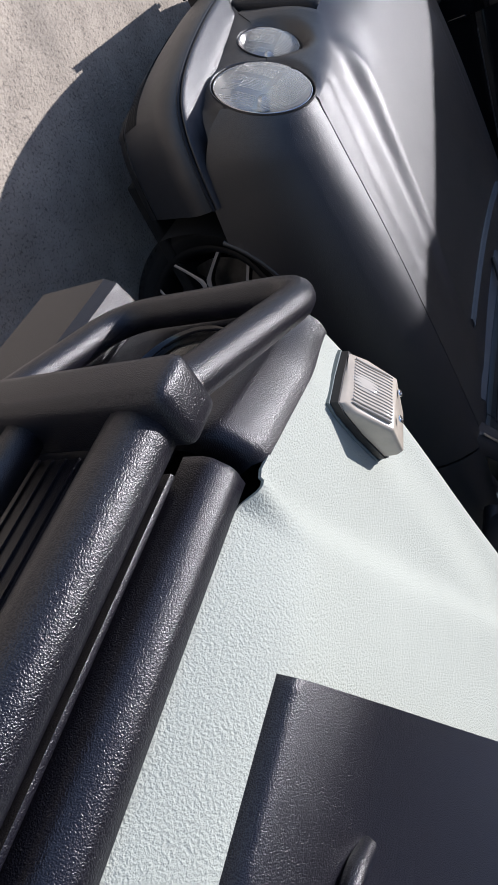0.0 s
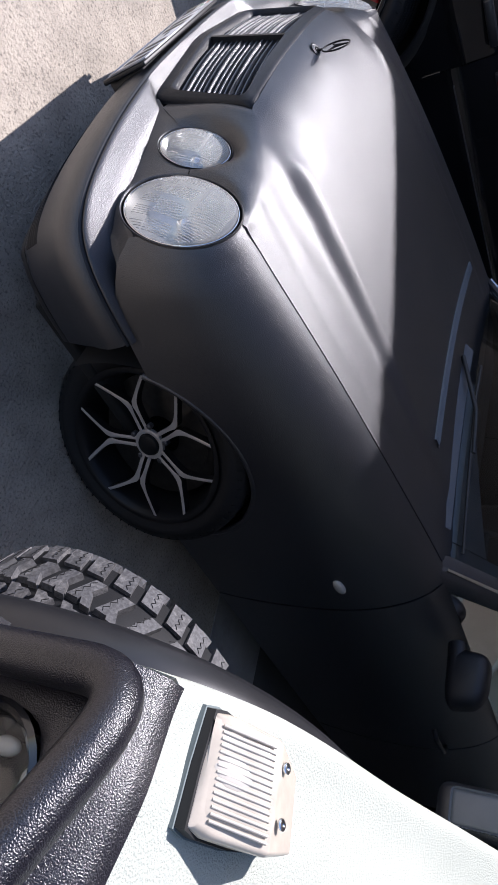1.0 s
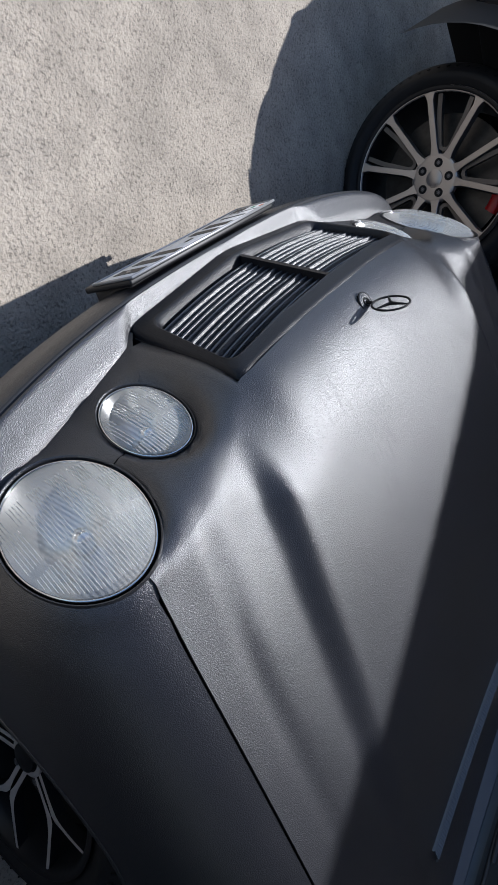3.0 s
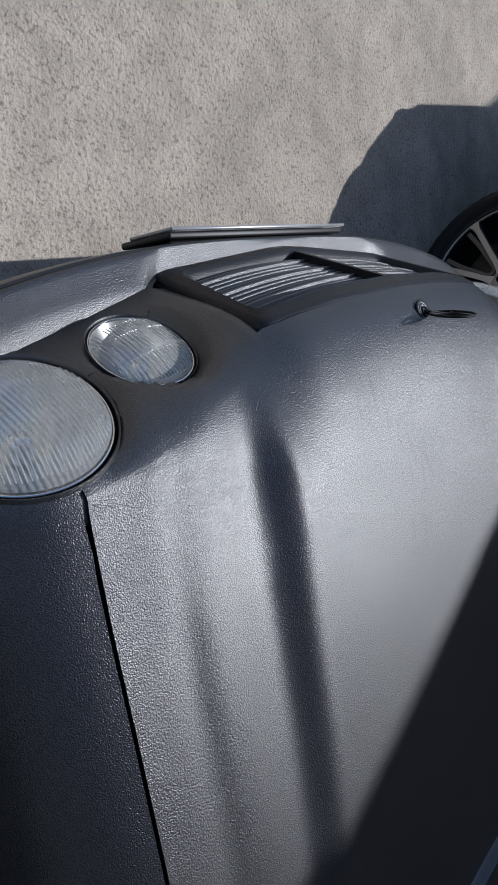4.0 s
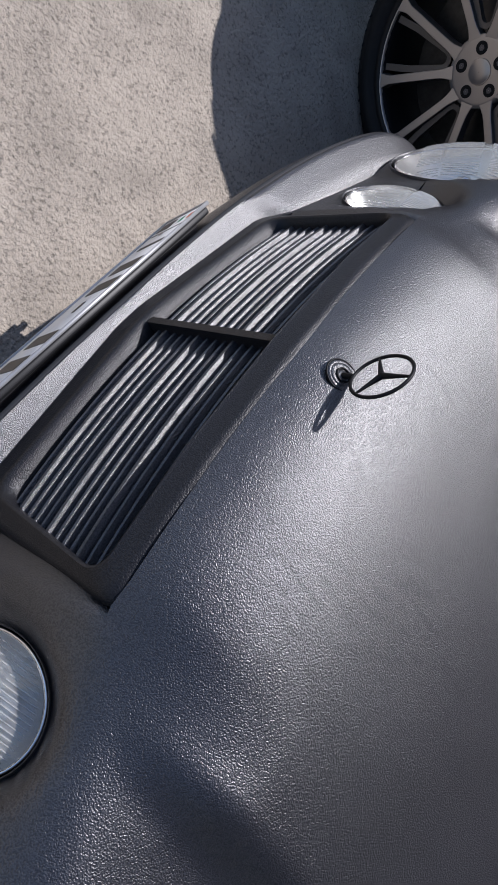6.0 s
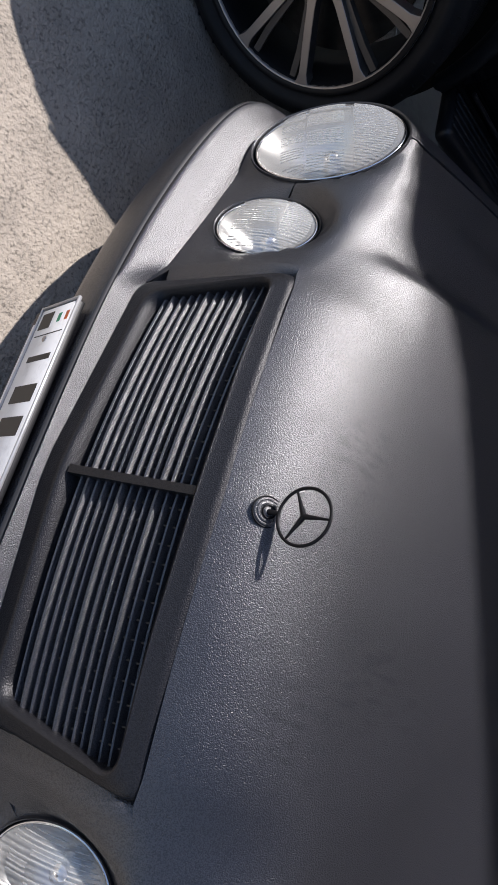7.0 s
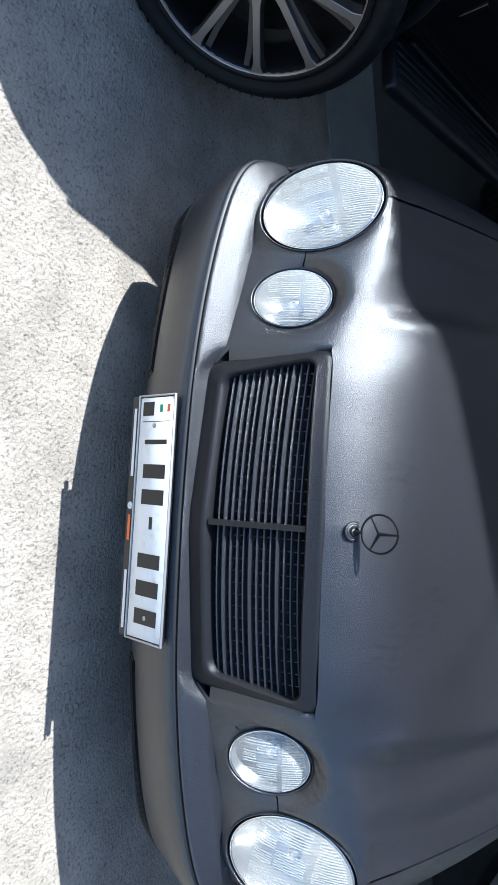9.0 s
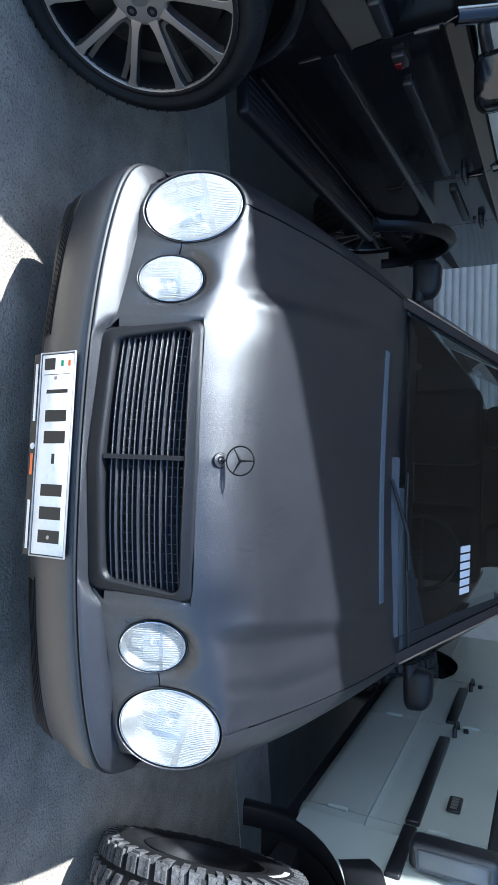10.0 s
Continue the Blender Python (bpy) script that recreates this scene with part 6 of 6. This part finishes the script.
tube(bm, [(0.33, -0.2, 0.90), (1.41, -0.2, 0.90)], 0.022, 12)
part("cross_tube", bm, M_RAPTOR_W, bull)
# steel bumper under it
bm = bmesh.new()
rows = []
for x, k in ((-0.05, 0.6), (-0.045, 1.0), (0.30, 1.0), (0.87, 1.05), (1.44, 1.0), (1.785, 1.0), (1.79, 0.6)):
    c = 0.03 if x < 0.1 or x > 1.6 else 0.0
    rows.append([(x, 0.14, 0.60), (x, -0.10 + c, 0.58), (x, -0.128 * k - 0.02 + c * 0.5, 0.60), (x, -0.13 * k - 0.02 + c * 0.5, 0.74), (x, -0.118 * k - 0.02 + c * 0.5, 0.757), (x, -0.095 + c * 0.5, 0.762), (x, 0.14, 0.762)])
grid(bm, rows)
bmesh.ops.holes_fill(bm, edges=bm.edges[:], sides=0)
part("front_bumper", bm, M_RAPTOR_W, white, "black textured steel winch bumper", smooth=False)
# sides: doors, quarter, windows
def wpanel(name, y0, y1, x0=-0.05, x1=-0.085, arch=None):
    bm = bmesh.new()
    zz = [0.55, 0.56, 0.60] + [0.60 + 0.05 * k for k in range(1, 6)] + [0.856, 0.862, 0.868] + [0.90 + 0.05 * k for k in range(10)]
    n = max(4, int((y1 - y0) / 0.06))
    rows = []
    for i in range(n + 1):
        q = i / n
        y = y0 + (y1 - y0) * q
        x = x0 + (x1 - x0) * q
        rows.append([(x + (0.04 if z < 0.56 else 0.008 if z < 0.6 else 0.0) - (0.005 if abs(z - 0.862) < 1e-6 else 0), y, z) for z in zz])
    grid(bm, rows)
    if arch:
        cut_arch(bm, arch, 0.43, 0.52)
    thicken(bm, 0.004)
    return part(name, bm, M_WHITE, white)
wpanel("cowl_side", 1.205, 1.312, -0.06, -0.088)
wd1 = wpanel("front_door", 1.318, 2.435, -0.09, -0.092)
wd2 = wpanel("rear_door", 2.441, 3.2, -0.092, -0.092)
wpanel("rear_quarter", 3.206, 4.4, -0.092, -0.08, 3.46)
bm = bmesh.new()
box(bm, 1.79, 1.83, 1.2, 4.4, 0.6, 1.36, 0.01)
box(bm, -0.06, 1.80, 4.36, 4.42, 0.6, 1.9, 0.02)
part("far_side", bm, M_WHITE, white)
for y in (1.315, 2.438):
    for z in (0.72, 1.16):
        bm = bmesh.new()
        tube(bm, [(-0.098, y, z - 0.045), (-0.098, y, z + 0.045)], 0.011, 8)
        part("door_hinge", bm, M_WHITE, white)
for y0, y1 in ((0.95, 1.30), (1.335, 2.24), (2.46, 3.05)):
    bm = bmesh.new()
    box(bm, -0.112, -0.08, y0, y1, 1.015, 1.075, 0.008, 2)
    part("rub_strip", bm, M_FLARE, white, "black rubber side strip")
for y, p in ((2.36, wd1), (3.12, wd2)):
    bm = bmesh.new()
    tube(bm, rounded([(-0.09, y - 0.07, 1.09), (-0.135, y - 0.06, 1.09), (-0.135, y + 0.045, 1.09), (-0.09, y + 0.055, 1.09)], 0.015), 0.013, 8)
    part("door_handle", bm, M_FLARE, p)
    bm = bmesh.new()
    lathe(bm, [(0.001, -0.012), (0.014, -0.010), (0.016, 0.02)], 16, "x")
    for v in bm.verts:
        v.co += Vector((-0.10, y + 0.02, 1.14))
    part("lock", bm, M_BLACK, p)
# badge and snorkel bracket on the cowl side
bm = bmesh.new()
box(bm, -0.108, -0.094, 1.50, 1.63, 1.16, 1.22, 0.006, 2)
bdg = part("side_badge", bm, M_FLARE, white, "black rectangular badge plate")
for k in range(4):
    bm = bmesh.new()
    box(bm, -0.111, -0.107, 1.515 + 0.027 * k, 1.533 + 0.027 * k, 1.175, 1.205)
    part("badge_bar", bm, M_ALLOY, bdg)
# sill rail, roof, glazing
bm = bmesh.new()
box(bm, -0.07, 0.03, 1.2, 3.0, 0.49, 0.555, 0.02, 2)
part("rock_slider", bm, M_FLARE, white)
bm = bmesh.new()
box(bm, 0.05, 1.70, 1.35, 4.4, 1.93, 1.99, 0.03, 2)
part("roof", bm, M_WHITE, white)
for y, t in ((1.26, 0.22), (2.44, 0), (3.2, 0), (4.36, 0)):
    for x, xt in ((-0.07, 0.02), (1.80, 1.72)):
        bm = bmesh.new()
        tube(bm, [(x, y, 1.34), (xt, y + t, 1.95)], 0.03, 6)
        part("pillar", bm, M_WHITE, white)
bm = bmesh.new()
grid(bm, [[(-0.05, 1.27, 1.36), (1.78, 1.27, 1.36)], [(0.04, 1.48, 1.94), (1.70, 1.48, 1.94)]])
part("windscreen", bm, M_GLASS, white).visible_shadow = False
for y0, y1, t in ((1.30, 2.41, 0.2), (2.47, 3.17, 0)):
    bm = bmesh.new()
    grid(bm, [[(-0.085, y0, 1.36), (-0.085, y1, 1.36)], [(0.01, y0 + t, 1.93), (0.01, y1, 1.93)]])
    part("side_window", bm, M_GLASS, white).visible_shadow = False
bm = bmesh.new()
box(bm, 0.0, 1.72, 0.10, 4.3, 0.52, 0.62, 0.01)
box(bm, 0.33, 1.41, 0.0, 1.2, 0.62, 1.06, 0.01)
box(bm, 0.02, 1.72, 1.25, 4.3, 0.6, 1.3, 0.02)
part("interior", bm, M_GAP, white)
bm = bmesh.new()
box(bm, -0.02, 1.76, 1.14, 1.30, 1.20, 1.35, 0.03, 2)
part("scuttle", bm, M_WHITE, white)
bm = bmesh.new()
box(bm, -0.205, -0.098, 1.02, 1.13, 1.09, 1.42, 0.03, 4)
wm = part("door_mirror", bm, M_RAPTOR, white, "black textured mirror housing with rounded edges")
bm = bmesh.new()
box(bm, -0.190, -0.113, 1.016, 1.024, 1.125, 1.385, 0.012, 3)
part("mirror_back", bm, M_PALETRIM, wm, "grey glossy inset panel")
bm = bmesh.new()
tube(bm, [(-0.06, 1.10, 1.16), (-0.12, 1.09, 1.18)], 0.024, 8)
part("mirror_foot", bm, M_RAPTOR, wm)
